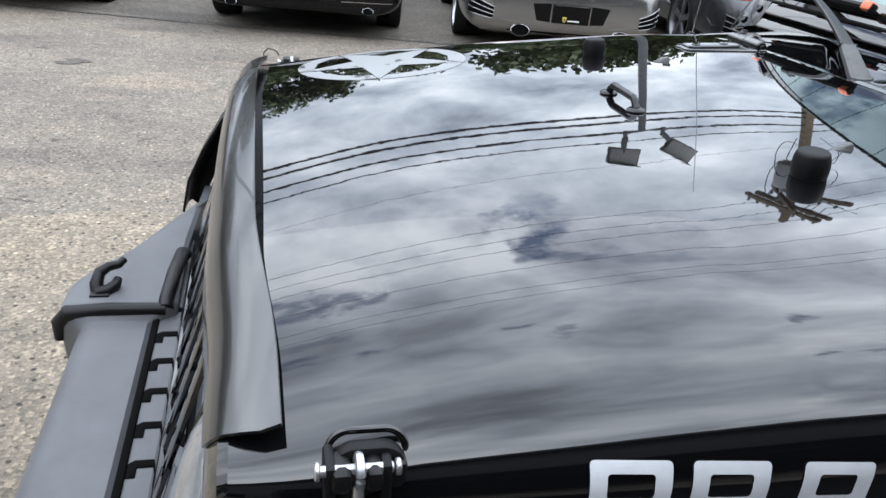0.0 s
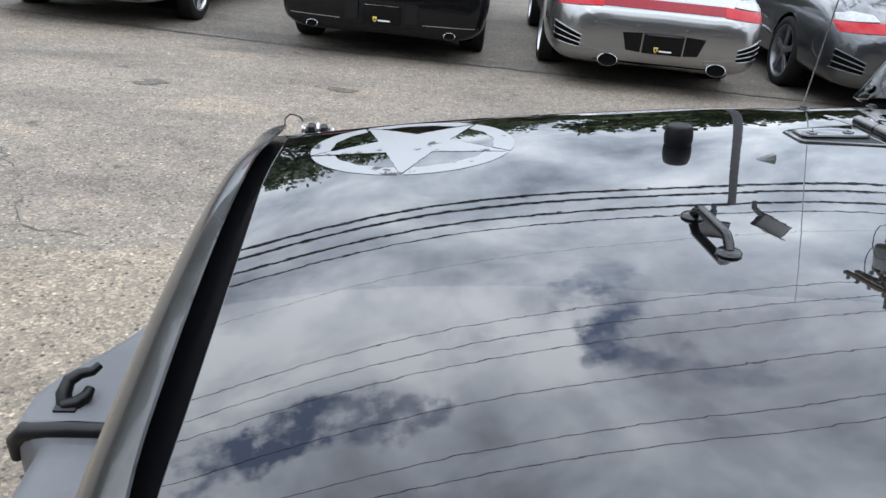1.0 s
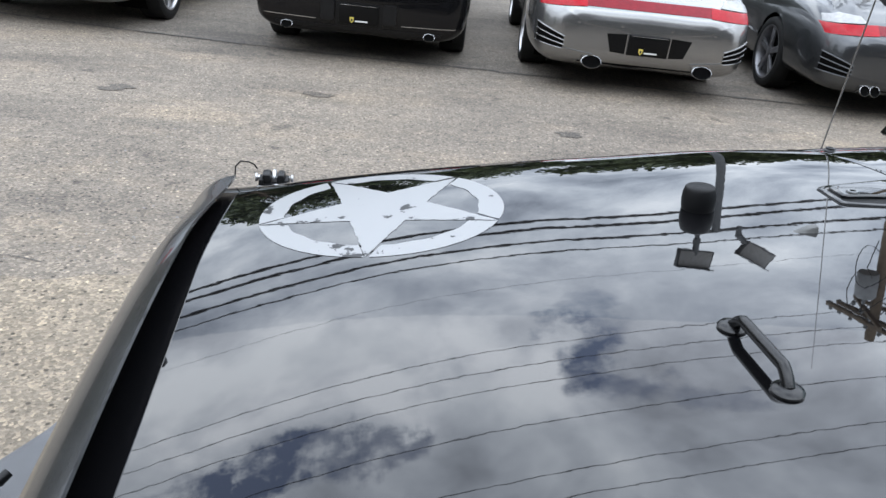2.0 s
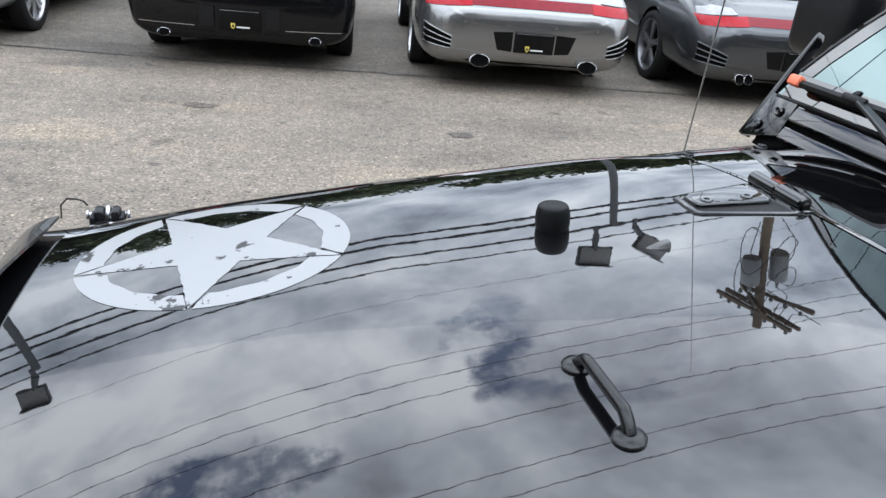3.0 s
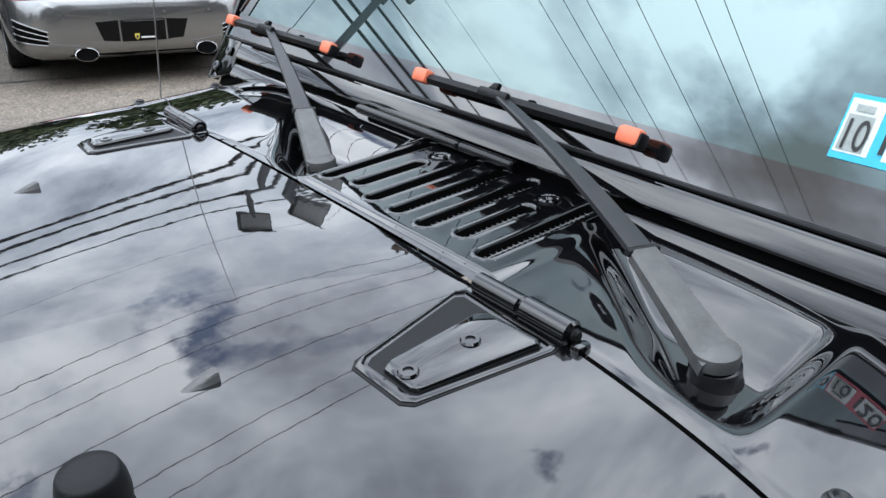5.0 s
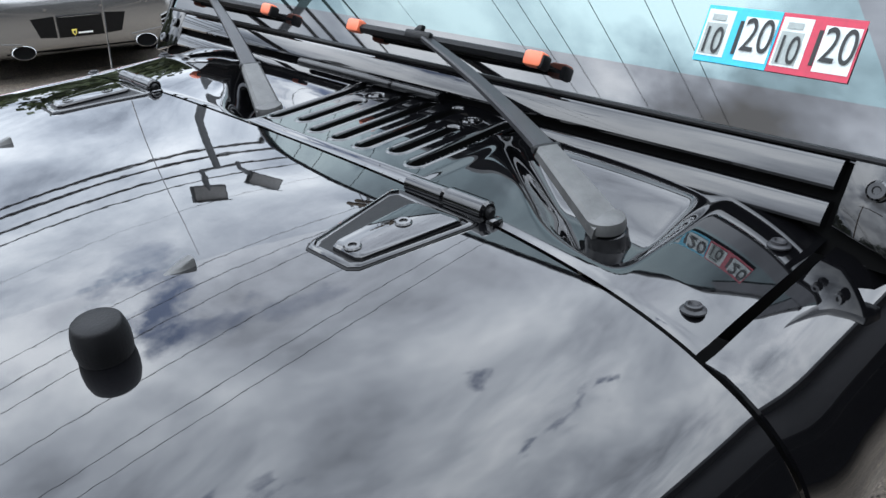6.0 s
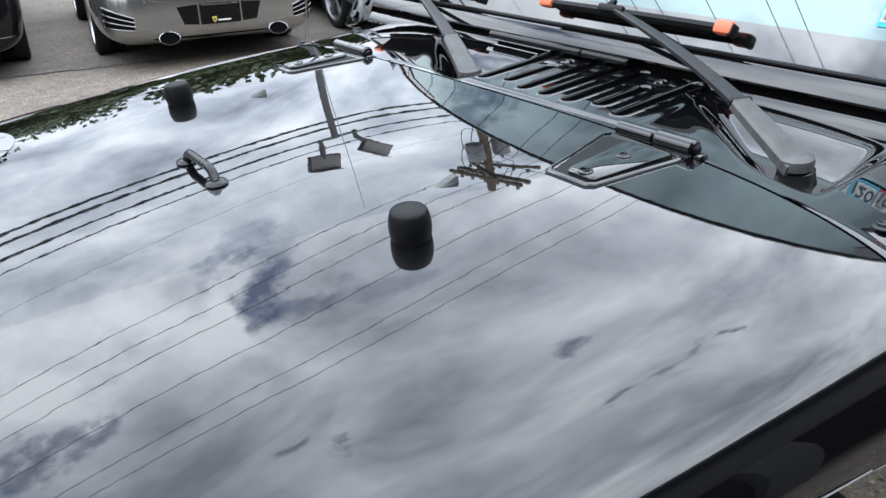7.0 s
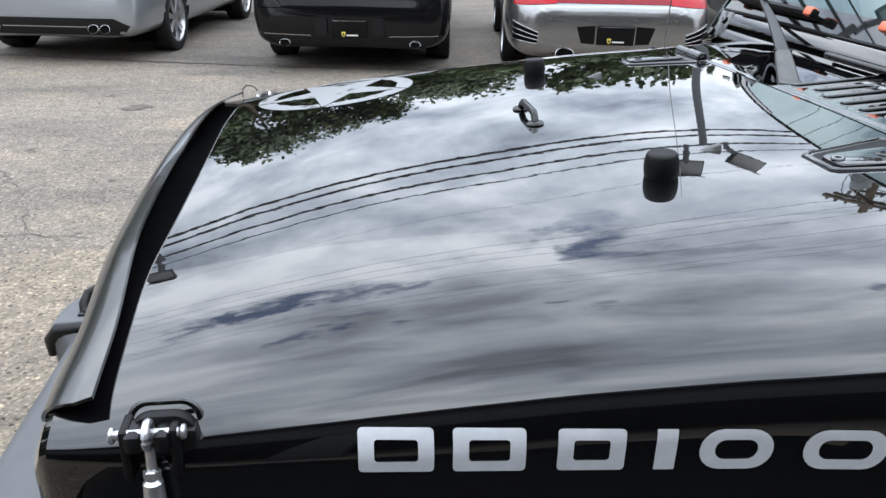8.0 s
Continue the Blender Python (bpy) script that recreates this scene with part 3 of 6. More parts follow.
def ragged(pts, amount, step=0.006):
    out = []
    for (x0, y0), (x1, y1) in zip(pts, pts[1:] + pts[:1]):
        n = max(1, int(math.hypot(x1 - x0, y1 - y0) / step))
        for i in range(n):
            j = amount * (rnd.random() - 0.5) if i else 0
            out.append((x0 + (x1 - x0) * i / n + j, y0 + (y1 - y0) * i / n + amount * (rnd.random() - 0.5) * (1 if i else 0)))
    return out


TIP0 = math.radians(-100)
bm = bmesh.new()
for k in range(5):
    a = TIP0 + k * 2 * math.pi / 5
    left, tip, right = star_point(a - math.pi / 5, STAR_R * 0.375), star_point(a, STAR_R * 0.99), star_point(a + math.pi / 5, STAR_R * 0.375)
    edge = ragged([left, tip, right, STAR_C], 0.0016, 0.007)
    edge = edge[:edge.index(right) + 1] + [STAR_C]
    drape(bm, edge, 0.0005)
part("star_decal", bm, VINYL, hood, "worn white vinyl star")


def arm_angle(r, gap=0.005):
    """Angle beside an arm's axis at which the ring stops, a slot's width off the arm."""
    return math.atan2((STAR_R * 0.99 - r) * 0.315 + gap, r)


for k in range(5):
    n = 26
    bm = bmesh.new()
    rim = []
    for r, back in ((STAR_R, False), (STAR_R * 0.795, True)):
        a0 = TIP0 + k * 2 * math.pi / 5 + arm_angle(r)
        a1 = TIP0 + (k + 1) * 2 * math.pi / 5 - arm_angle(r, 0.0025)
        arc = [star_point(a0 + (a1 - a0) * i / n, r + (0.0012 * math.sin(i * 0.7 + k) if back else 0.0)) for i in range(n + 1)]
        rim += arc[::-1] if back else arc
    drape(bm, ragged(rim, 0.0022, 0.009), 0.0005)
    part("ring_decal", bm, VINYL, hood, "worn white vinyl ring piece")


# silver marks along both hood sides, plain shapes in place of the trim name
def side_mark(parent, side, x0, w, shape):
    h, z0 = 0.041, 0.994
    t = bmesh.new()

    def rr(a, b, c, d, r, n=5):
        pts = []
        for cx, cy, s in ((c - r, d - r, 0), (a + r, d - r, 90), (a + r, b + r, 180), (c - r, b + r, 270)):
            pts += [(cx + r * math.cos(math.radians(s + 90 * i / n)), cy + r * math.sin(math.radians(s + 90 * i / n))) for i in range(n + 1)]
        return pts
    r0 = {"block": 0.004, "ring": 0.0195, "bar": 0.001}[shape]
    outer = rr(0, 0, w, h, min(r0, w / 2 - 0.001))
    def lay(a, c):
        x_ = x0 + a
        y_ = half_width(x_)
        run = [(y_, z0)]
        zt = hood_z(x_, y_)
        if zt > z0:
            run.append((y_, zt))
        run += [(y_ * (1 - (k / 40) ** 2 * 0.12), hood_z(x_, y_ * (1 - (k / 40) ** 2 * 0.12))) for k in range(1, 41)]
        run = [run[0]] + [q for q in run[1:] if q[1] > z0]
        left = c
        for (ya, za), (yb, zb) in zip(run, run[1:]):
            d = math.hypot(yb - ya, zb - za)
            if left <= d:
                f = left / max(d, 1e-9)
                return Vector((x_, side * (ya + (yb - ya) * f + 0.001), za + (zb - za) * f + 0.0008))
            left -= d
        return Vector((x_, side * run[-1][0], run[-1][1]))
    e = w * 0.4 if shape == "bar" else 0.0135
    inner = rr(e, 0.0105, w - e, h - 0.0105, min(0.009 if shape == "ring" else 0.003, w / 2 - e - 0.0005))
    vo_ = [t.verts.new((p, q, 0)) for p, q in outer]
    vi_ = [t.verts.new((p, q, 0)) for p, q in inner]
    for k in range(len(vo_)):
        t.faces.new((vo_[k], vo_[(k + 1) % len(vo_)], vi_[(k + 1) % len(vi_)], vi_[k]))
    if shape == "bar":
        t.faces.new(vi_)
    for k in range(1, 14):
        bmesh.ops.bisect_plane(t, geom=t.verts[:] + t.edges[:] + t.faces[:], plane_co=(0, h * k / 14, 0), plane_no=(0, 1, 0))
    for vt in t.verts:
        vt.co = lay(vt.co.x, vt.co.y)
    part("side_mark", t, LETTER, parent, "silver trim mark", smooth=False)


for side in (-1, 1):
    for x0, w, shape in ((0.261, 0.064, "block"), (0.341, 0.062, "block"), (0.43, 0.058, "block"), (0.514, 0.018, "bar"), (0.552, 0.064, "ring"), (0.642, 0.073, "ring"), (0.745, 0.066, "block")):
        side_mark(hood, side, x0, w, shape)

# smoked wind deflector along the nose
bm = bmesh.new()
PROF = ((-0.032, -0.075), (-0.032, -0.048), (-0.028, -0.02), (-0.02, 0.003), (-0.009, 0.018), (0.006, 0.029), (0.022, 0.037))


def deflector_point(k, y):
    """The strip is tallest in the middle; towards its ends the foot draws up to the free edge."""
    end = smoothstep(0.36, 0.61, abs(y))
    tx, tz = PROF[-1]
    # near the ends the bent strip runs out flat
    px, pz = PROF[k][0] + (PROF[0][0] + (tx - PROF[0][0]) * k / 6 - PROF[k][0]) * end * 0.25, PROF[k][1] + (PROF[0][1] + (tz - PROF[0][1]) * k / 6 - PROF[k][1]) * end * 0.25
    dx, dz = tx + (px - tx) * (1 - 0.02 * end), tz + (pz - tz) * (1 - 0.59 * end)
    b = 0.012 * (1 - (y / 0.6) ** 2)
    flare = 0.015 * smoothstep(0.3, 0.56, abs(y)) * (0.6 + 0.4 * k / 6)
    # the ends are cut on the slant, with the outer corner rounded
    cut = 0.04 * (1 - k / 6) ** 1.2 + (0.006 if k == 6 else 0.0)
    return Vector((dx - b * 0.6 + flare, y - math.copysign(cut * smoothstep(0.4, 0.62, abs(y)), y), 1.064 - 0.13 * y ** 2 + dz))


ys = span(-0.624, 0.606, 60)
rows = grid(bm, lambda k, y: deflector_point(int(k), y), range(len(PROF)), ys)
solidify(bm, 0.0035)
part("wind_deflector", bm, SMOKE, hood, "smoked acrylic bug deflector")

# lifting loop on the centre line
bm = bmesh.new()
LX = 0.553
for y in (-0.065, 0.034):
    m = hood_frame(LX, y)
    lathe(bm, [(0.0135, 0.0), (0.0138, 0.002), (0.012, 0.004), (0.006, 0.0055), (0.001, 0.0055)], m, 24)
pts = []
for k in range(21):
    a = k / 20
    y = -0.065 + 0.099 * a
    lift = 0.0125 * min(1.0, (math.sin(math.pi * a) * 2.3) ** 0.7)
    pts.append(on_hood(LX, y * (1 if 0.1 < a < 0.9 else 1), 0.003 + lift))
tube(bm, pts, 0.0056, 14)
part("footman_loop", bm, LOOP, offroader, "black footman loop handle")

# windscreen rests
for y in (-0.334, 0.327):
    bm = bmesh.new()
    lathe(bm, [(0.0203, 0.0), (0.0206, 0.001), (0.0214, 0.008), (0.0215, 0.014), (0.0208, 0.021), (0.0193, 0.0265), (0.0184, 0.0288), (0.0168, 0.0302), (0.008, 0.0308), (0.002, 0.0308)], hood_frame(0.647, y), 32)
    part("rest_bumper", bm, RUBBER, offroader, "black rubber windscreen rest")

# washer jets; the grey stands in for sky reflected on their tops
for y in (-0.263, 0.24):
    m = hood_frame(0.742, y, 0, 0)
    bm = bmesh.new()
    out = [(0.0135, -0.0075), (0.015, 0.0), (0.0135, 0.0075), (0.0, 0.007), (-0.0135, 0.0025), (-0.015, 0.0), (-0.0135, -0.0025), (0.0, -0.007)]
    lo = [bm.verts.new(m @ Vector((a, b, 0.0))) for a, b in out]
    hi = [bm.verts.new(m @ Vector((a * 0.8 + 0.003, b * 0.72, 0.007 if a > 0.01 else (0.005 if a > -0.01 else 0.0014)))) for a, b in out]
    for k in range(8):
        bm.faces.new((lo[k], lo[(k + 1) % 8], hi[(k + 1) % 8], hi[k]))
    bm.faces.new(hi)
    bmesh.ops.bevel(bm, geom=bm.edges[:], offset=0.001, segments=2, affect="EDGES")
    part("washer_jet", bm, CAST, offroader, "washer jet coloured grey for the sky's sheen")


# hood hinges
def hinge(side):
    h = new("hood_hinge")
    h.parent = offroader
    cy = side * 0.355

    def hp(x, y, lift):
        return on_hood(x - 0.002, y - side * -0.004, lift)
    base = [(0.851, 0.026), (0.8435, 0.018), (0.8405, -0.036), (0.848, -0.043), (0.968, -0.071), (0.976, -0.066), (0.974, 0.044), (0.966, 0.046)]
    pad = [(0.861, 0.019), (0.857, 0.013), (0.8555, -0.016), (0.861, -0.021), (0.954, -0.027), (0.961, -0.022), (0.966, 0.032), (0.961, 0.036)]

    def sheet(name, outline, steps):
        t = bmesh.new()
        mx = sum(p[0] for p in outline) / 8
        my = sum(p[1] for p in outline) / 8
        levels = []
        for grow, lift in steps:
            row = []
            for x, y in outline:
                d = math.hypot(x - mx, y - my)
                row.append(t.verts.new(hp(x + (x - mx) / d * grow, cy + side * (y + (y - my) / d * grow), lift)))
            levels.append(row)
        for u_, v_ in zip(levels, levels[1:]):
            for k in range(8):
                t.faces.new((u_[k], u_[(k + 1) % 8], v_[(k + 1) % 8], v_[k]))
        t.faces.new(levels[-1])
        return part(name, t, BLACK, h)
    # rubber gasket grown past the plate; its black also paints the shadow rim
    sheet("hinge_gasket", base, [(0.0025, -0.001), (0.0025, 0.0006), (0.0015, 0.001), (-0.004, 0.001)]).data.materials[0] = RUBBER
    sheet("hinge_plate", base, [(0.0, -0.001), (0.0, 0.002), (-0.002, 0.0034), (-0.005, 0.0036), (-0.0065, 0.0012), (-0.012, 0.0008)])
    sheet("hinge_pad", pad, [(0.002, 0.001), (0.0015, 0.0045), (-0.001, 0.0062), (-0.003, 0.0064)])
    for x in (0.874, 0.934):
        bm = bmesh.new()
        m = hood_frame(x - (0.012 if side < 0 else 0.003), cy + side * (0.004 if side < 0 else -0.007), 0.006)
        lathe(bm, [(0.0085, 0.0), (0.0085, 0.0012), (0.0072, 0.0026), (0.0042, 0.0026), (0.0036, 0.001), (0.001, 0.001)], m, 18)
        part("screw", bm, BLACK, h)
    # knuckle: two barrels on one pin
    z = hood_z(0.985, cy) + 0.006
    for a, b, r in ((0.004, 0.062, 0.0098), (-0.052, 0.0025, 0.0115)):
        bm = bmesh.new()
        rod(bm, (0.987, cy + a, z), (0.987, cy + b, z), r, None, 22, 0.0025)
        part("hinge_barrel", bm, BLACK, h)
    bm = bmesh.new()
    rod(bm, (0.987, cy - 0.0565, z), (0.987, cy + 0.0645, z), 0.006, None, 14, 0.002)
    part("hinge_pin", bm, PLASTIC, h)
    bm = bmesh.new()
    box(bm, (0.016, 0.01, 0.014), at(0.985, cy - 0.061, z - 0.009), 0.003)
    box(bm, (0.022, 0.1, 0.008), at(0.988, cy, z - 0.01), 0.003)
    part("hinge_foot", bm, BLACK, h)


hinge(-1)
hinge(1)


# hood latches
def latch(side):
    h = new("hood_latch")
    h.parent = offroader
    h.matrix_basis = Matrix.Translation((0.0, 0.016 if side < 0 else 0.0, -0.02 if side < 0 else -0.03))
    y = side * (half_width(0.083) - 0.004)
    o = side
    bm = bmesh.new()
    top = 1.066 if side < 0 else 1.046
    base = [(-0.027, 0.985), (0.027, 0.985)] + [(0.009 + 0.018 * math.cos(a), top - 0.02 + 0.018 * math.sin(a)) for a in span(0, math.pi / 2, 7)] + [(-0.009 - 0.018 * math.sin(a), top - 0.02 + 0.018 * math.cos(a)) for a in span(0, math.pi / 2, 7)]
    prism(bm, base, 0.012, Matrix(((1, 0, 0, 0.0985), (0, 0, 1, y + o * 0.002), (0, 1, 0, 0), (0, 0, 0, 1))), 0.002)
    part("latch_bracket", bm, RUBBER, h, "black rubber latch base")
    bm = bmesh.new()
    hw, r = 0.029, 0.016
    arch = [(-hw, 0.985)] + [(-hw + r - r * math.cos(a), top - r + r * math.sin(a)) for a in span(0, math.pi / 2, 8)] + [(hw - r + r * math.sin(a), top - r + r * math.cos(a)) for a in span(0, math.pi / 2, 8)] + [(hw, 0.985)]
    tube(bm, [(0.0985 + a, y + o * 0.001 - o * 0.3 * max(0.0, z - top + 0.02), z) for a, z in arch], 0.003, 10)
    part("latch_surround", bm, BLACK, h, "glossy pressed rim round the latch")
    for x in (0.07, 0.11):
        bm = bmesh.new()
        box(bm, (0.008, 0.03, 0.05), at(x, y + o * 0.014, 1.035), 0.003)
        part("latch_ear", bm, RUBBER, h)
    for x, w in ((0.078, 0.015), (0.101, 0.013)):
        bm = bmesh.new()
        box(bm, (w, 0.03, 0.018 if side < 0 else 0.03), at(x, y + o * 0.02, 1.05 if side < 0 else 1.052), 0.005)
        part("latch_clamp", bm, PLASTIC, h)
    bm = bmesh.new()
    box(bm, (0.058, 0.022, 0.06), at(0.098, y + o * 0.008, 1.022), 0.005)
    part("latch_housing", bm, PLASTIC, h, "dark moulded latch housing")
    bm = bmesh.new()
    rod(bm, (0.062, y + o * 0.024, 1.055), (0.115, y + o * 0.024, 1.055), 0.0042, None, 14, 0.001)
    rod(bm, (0.059, y + o * 0.024, 1.055), (0.063, y + o * 0.024, 1.055), 0.007, None, 12, 0.001)
    rod(bm, (0.116, y + o * 0.024, 1.055), (0.12, y + o * 0.024, 1.055), 0.0065, None, 12, 0.001)
    part("latch_pin", bm, STEEL, h, "dull steel cross pin")
    bm = bmesh.new()
    c = Vector((0.09, y + o * 0.026, 1.055))
    tube(bm, [c + Vector((0, 0.0105 * math.cos(a), 0.0105 * math.sin(a))) for a in span(0, 2 * math.pi, 18)[:-1]], 0.0035, 8, closed=True)
    rod(bm, c + Vector((0, 0, -0.011)), c + Vector((0, o * 0.004, -0.034)), 0.0045, None, 12, 0.001)
    rod(bm, c + Vector((0, o * 0.004, -0.032)), c + Vector((0, o * 0.006, -0.04)), 0.0075, None, 6, 0.001)
    rod(bm, c + Vector((0, o * 0.006, -0.04)), c + Vector((0, o * 0.01, -0.085)), 0.0085, 0.0105, 12, 0.003)
    part("eye_bolt", bm, STEEL, h, "dull steel eye bolt")
    bm = bmesh.new()
    lathe(bm, [(0.006, 0), (0.006, 0.002), (0.004, 0.003), (0.001, 0.002)], at(0.101, y + o * 0.012, 1.02, 90 if o < 0 else -90), 14)
    part("screw", bm, CHROME, h)
    if side < 0:
        return
    bm = bmesh.new()
    tube(bm, [(0.062, y + o * 0.024, 1.07), (0.058, y + o * 0.02, 1.078), (0.05, y + o * 0.014, 1.084), (0.038, y + o * 0.01, 1.086), (0.03, y + o * 0.006, 1.078), (0.03, y, 1.06)], 0.0013, 6)
    part("safety_cord", bm, RUBBER, h)


latch(-1)
latch(1)


# body tub under and behind the hood
def body_side(side):
    t = bmesh.new()
    xs_ = span(-0.045, 1.3, 30)
    zs = lambda x: [seam_z(x) - 0.004, seam_z(x) - 0.012, 0.85, 0.78, 0.62]
    grid(t, lambda x, k: Vector((x, side * (half_width(x) - (0.003 if k == 0 else 0.0)), zs(x)[int(k)])), xs_, range(5))
    solidify(t, 0.006)
    part("fender_wall", t, BLACK, offroader)
    # shoulder panel beside the cowl
    t = bmesh.new()
    def sp(x, k):
        w = half_width(x)
        if k < 16:
            y = 0.647 + (w - 0.647) * (1 - (1 - k / 15) ** 2.6)
            return Vector((x, side * y, hood_z(x, y) - (0.004 if k == 0 else 0)))
        return Vector((x, side * w, 1.0 if k == 16 else seam_z(x) - 0.004))
    grid(t, sp, span(rear_x(0.65) + 0.0055, 1.3, 20), range(18))
    solidify(t, -0.004)
    part("cowl_side", t, BLACK, offroader)
    for x, y in ((1.2, 0.672),):
        t = bmesh.new()
        lathe(t, [(0.009, 0), (0.009, 0.002), (0.006, 0.003), (0.004, 0.0012), (0.001, 0.0012)], at(x, side * y, hood_z(x, y)), 18)
        part("plug", t, RUBBER, offroader)
    # flare over the wheel
    t = bmesh.new()
    prof = [(-0.17, 0.62), (-0.155, 0.70), (-0.118, 0.78), (-0.068, 0.862), (0.0, 0.905), (0.1, 0.925), (0.45, 0.935), (0.74, 0.93), (0.93, 0.88), (1.04, 0.74), (1.1, 0.55)]
    inn = [(x + (0.05 if i < 3 else (0.02 if i < 5 else 0)) - (0.05 if i > 7 else 0), z - 0.06) for i, (x, z) in enumerate(prof)]
    def fl(k, j):
        x, z = prof[int(k)]
        xi, zi = inn[int(k)]
        y = ((0.78, 0.8, 0.86, 0.9, 0.915, 0.91) if k < 4 else (0.64, 0.76, 0.86, 0.9, 0.915, 0.91))[int(j)]
        d = (0.0, 0.0, 0.004, 0.012, 0.03, 0.055)[int(j)]
        f = d / 0.06
        return Vector((x + (xi - x) * f, side * y, z + (zi - z) * f))
    grid(t, fl, range(len(prof)), range(6))
    solidify(t, 0.006)
    part("wheel_flare", t, PLASTIC, offroader, "black plastic wheel flare")


body_side(-1)
body_side(1)

# front wall with upright slots and round lamps
GRILLE_LEAN = 18.3


def grille_x(z):
    """Front face of the grille, leaning back from the apron up to the hood."""
    return -0.012 - 0.33 * (0.98 - z)


bm = bmesh.new()
for k in range(6):
    box(bm, (0.03, 0.036, 0.33), at(grille_x(0.815) + 0.015, -0.2625 + 0.105 * k, 0.815, 0, GRILLE_LEAN, 0), 0.009)
box(bm, (0.026, 1.2, 0.022), at(grille_x(0.975) + 0.018, 0, 0.975, 0, GRILLE_LEAN, 0), 0.008)
box(bm, (0.03, 1.2, 0.05), at(grille_x(0.64) + 0.012, 0, 0.64, 0, GRILLE_LEAN, 0), 0.01)
part("grille", bm, BLACK, offroader, "black slotted grille")
# near-black sheet behind the slots; their deep shade is its colour
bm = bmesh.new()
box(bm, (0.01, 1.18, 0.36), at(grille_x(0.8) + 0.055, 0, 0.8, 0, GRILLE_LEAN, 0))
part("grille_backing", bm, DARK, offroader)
LAMP_Y, LAMP_Z, LAMP_R = 0.485, 0.87, 0.094
for y in (-LAMP_Y, LAMP_Y):
    # cheek of the grille with a round opening for the lamp
    bm = bmesh.new()
    ring = []
    for k in range(48):
        a = 2 * math.pi * k / 48
        c, d = math.cos(a), math.sin(a)
        f = min((0.125 if c * y > 0 else 0.15) / max(abs(c), 1e-6), (0.106 if d > 0 else 0.22) / max(abs(d), 1e-6))
        row = [(LAMP_R, 0.05), (LAMP_R, 0.003), (LAMP_R + 0.003, 0.0), (f - 0.006, 0.0), (f, 0.005), (f, 0.03)]
        ring.append([bm.verts.new((grille_x(LAMP_Z + r * d) + dx, y + r * c, LAMP_Z + r * d)) for r, dx in row])
    for p, q in zip(ring, ring[1:] + ring[:1]):
        for k in range(5):
            bm.faces.new((p[k], q[k], q[k + 1], p[k + 1]))
    bmesh.ops.recalc_face_normals(bm, faces=bm.faces)
    part("grille_cheek", bm, BLACK, offroader)
    lamp = new("headlight")
    lamp.parent = offroader
    m = at(grille_x(LAMP_Z) + 0.012, y, LAMP_Z, 0, GRILLE_LEAN - 90, 0)
    bm = bmesh.new()
    lathe(bm, [(0.0935, -0.012), (0.0937, 0.003), (0.091, 0.006), (0.086, 0.004), (0.083, -0.004)], m, 36)
    part("lamp_ring", bm, DARK, lamp)
    bm = bmesh.new()
    lathe(bm, [(0.0835, -0.004), (0.081, 0.006), (0.072, 0.013), (0.054, 0.019), (0.028, 0.023), (0.004, 0.024)], m, 36)
    part("lamp_lens", bm, HEADLENS, lamp, "clear headlight lens")

# front bumper: a long moulding with a raised middle, apron and tow hooks
bumper = new("front_bumper")
bumper.parent = offroader
bm = bmesh.new()


def bumper_skin(y, k):
    a = abs(y)
    side_part = smoothstep(0.2, 0.235, y) + smoothstep(0.37, 0.405, -y)
    top = 0.648 + 0.026 * side_part
    front = -0.298 - 0.04 * side_part * (1 - smoothstep(0.3, 0.5, a)) + 0.2 * max(0, (a - 0.3) / 0.5) ** 1.25
    back = -0.172 + 0.042 * side_part + 0.02 * max(0, (a - 0.5) / 0.3)
    sec = ((back, top - 0.05), (back, top - 0.008), (back - 0.008, top), (front + 0.03, top), (front + 0.01, top - 0.006), (front, top - 0.02 - 0.02 * side_part), (front + 0.004, top - 0.06), (front + 0.01, 0.53), (front + 0.03, 0.475), (front + 0.09, 0.46), (back, 0.46))
    x, z = sec[int(k)]
    return Vector((x, y, z))


ys = sorted(set(span(-0.82, 0.82, 56) + [s_ * v_ for s_ in (-1, 1) for v_ in (0.2, 0.207, 0.214, 0.221, 0.228, 0.235, 0.37, 0.377, 0.384, 0.391, 0.398, 0.405)]))
grid(bm, bumper_skin, ys, range(11))
part("bumper_shell", bm, BUMPER, bumper, "grey textured plastic bumper shell")
for s in (-1, 1):
    bm = bmesh.new()
    q = 0.0 if s > 0 else 0.17
    tube(bm, [(-0.15, s * (0.225 + q), 0.664), (-0.15, s * (0.24 + q), 0.672), (-0.146, s * (0.34 + q), 0.675), (-0.138, s * (0.435 + q), 0.674), (-0.134, s * (0.452 + q), 0.664)], 0.014, 12)
    part("bumper_roll", bm, PLASTIC, bumper)
    bm = bmesh.new()
    tube(bm, [(-0.338, s * (0.236 + q), 0.6), (-0.334, s * (0.234 + q), 0.635), (-0.318, s * (0.23 + q), 0.656), (-0.25, s * (0.227 + q), 0.662), (-0.15, s * (0.225 + q), 0.662)], [0.009, 0.015, 0.016, 0.014, 0.012], 12)
    part("wing_lip", bm, PLASTIC, bumper, "dark rounded lip of the bumper wing")
bm = bmesh.new()
box(bm, (0.012, 1.1, 0.012), at(-0.166, 0, 0.644), 0.003)
part("bumper_seam", bm, DARK, bumper)
bm = bmesh.new()
box(bm, (0.07, 1.16, 0.008), at(-0.135, 0, 0.642), 0.002)
part("bumper_apron", bm, BUMPER, bumper)
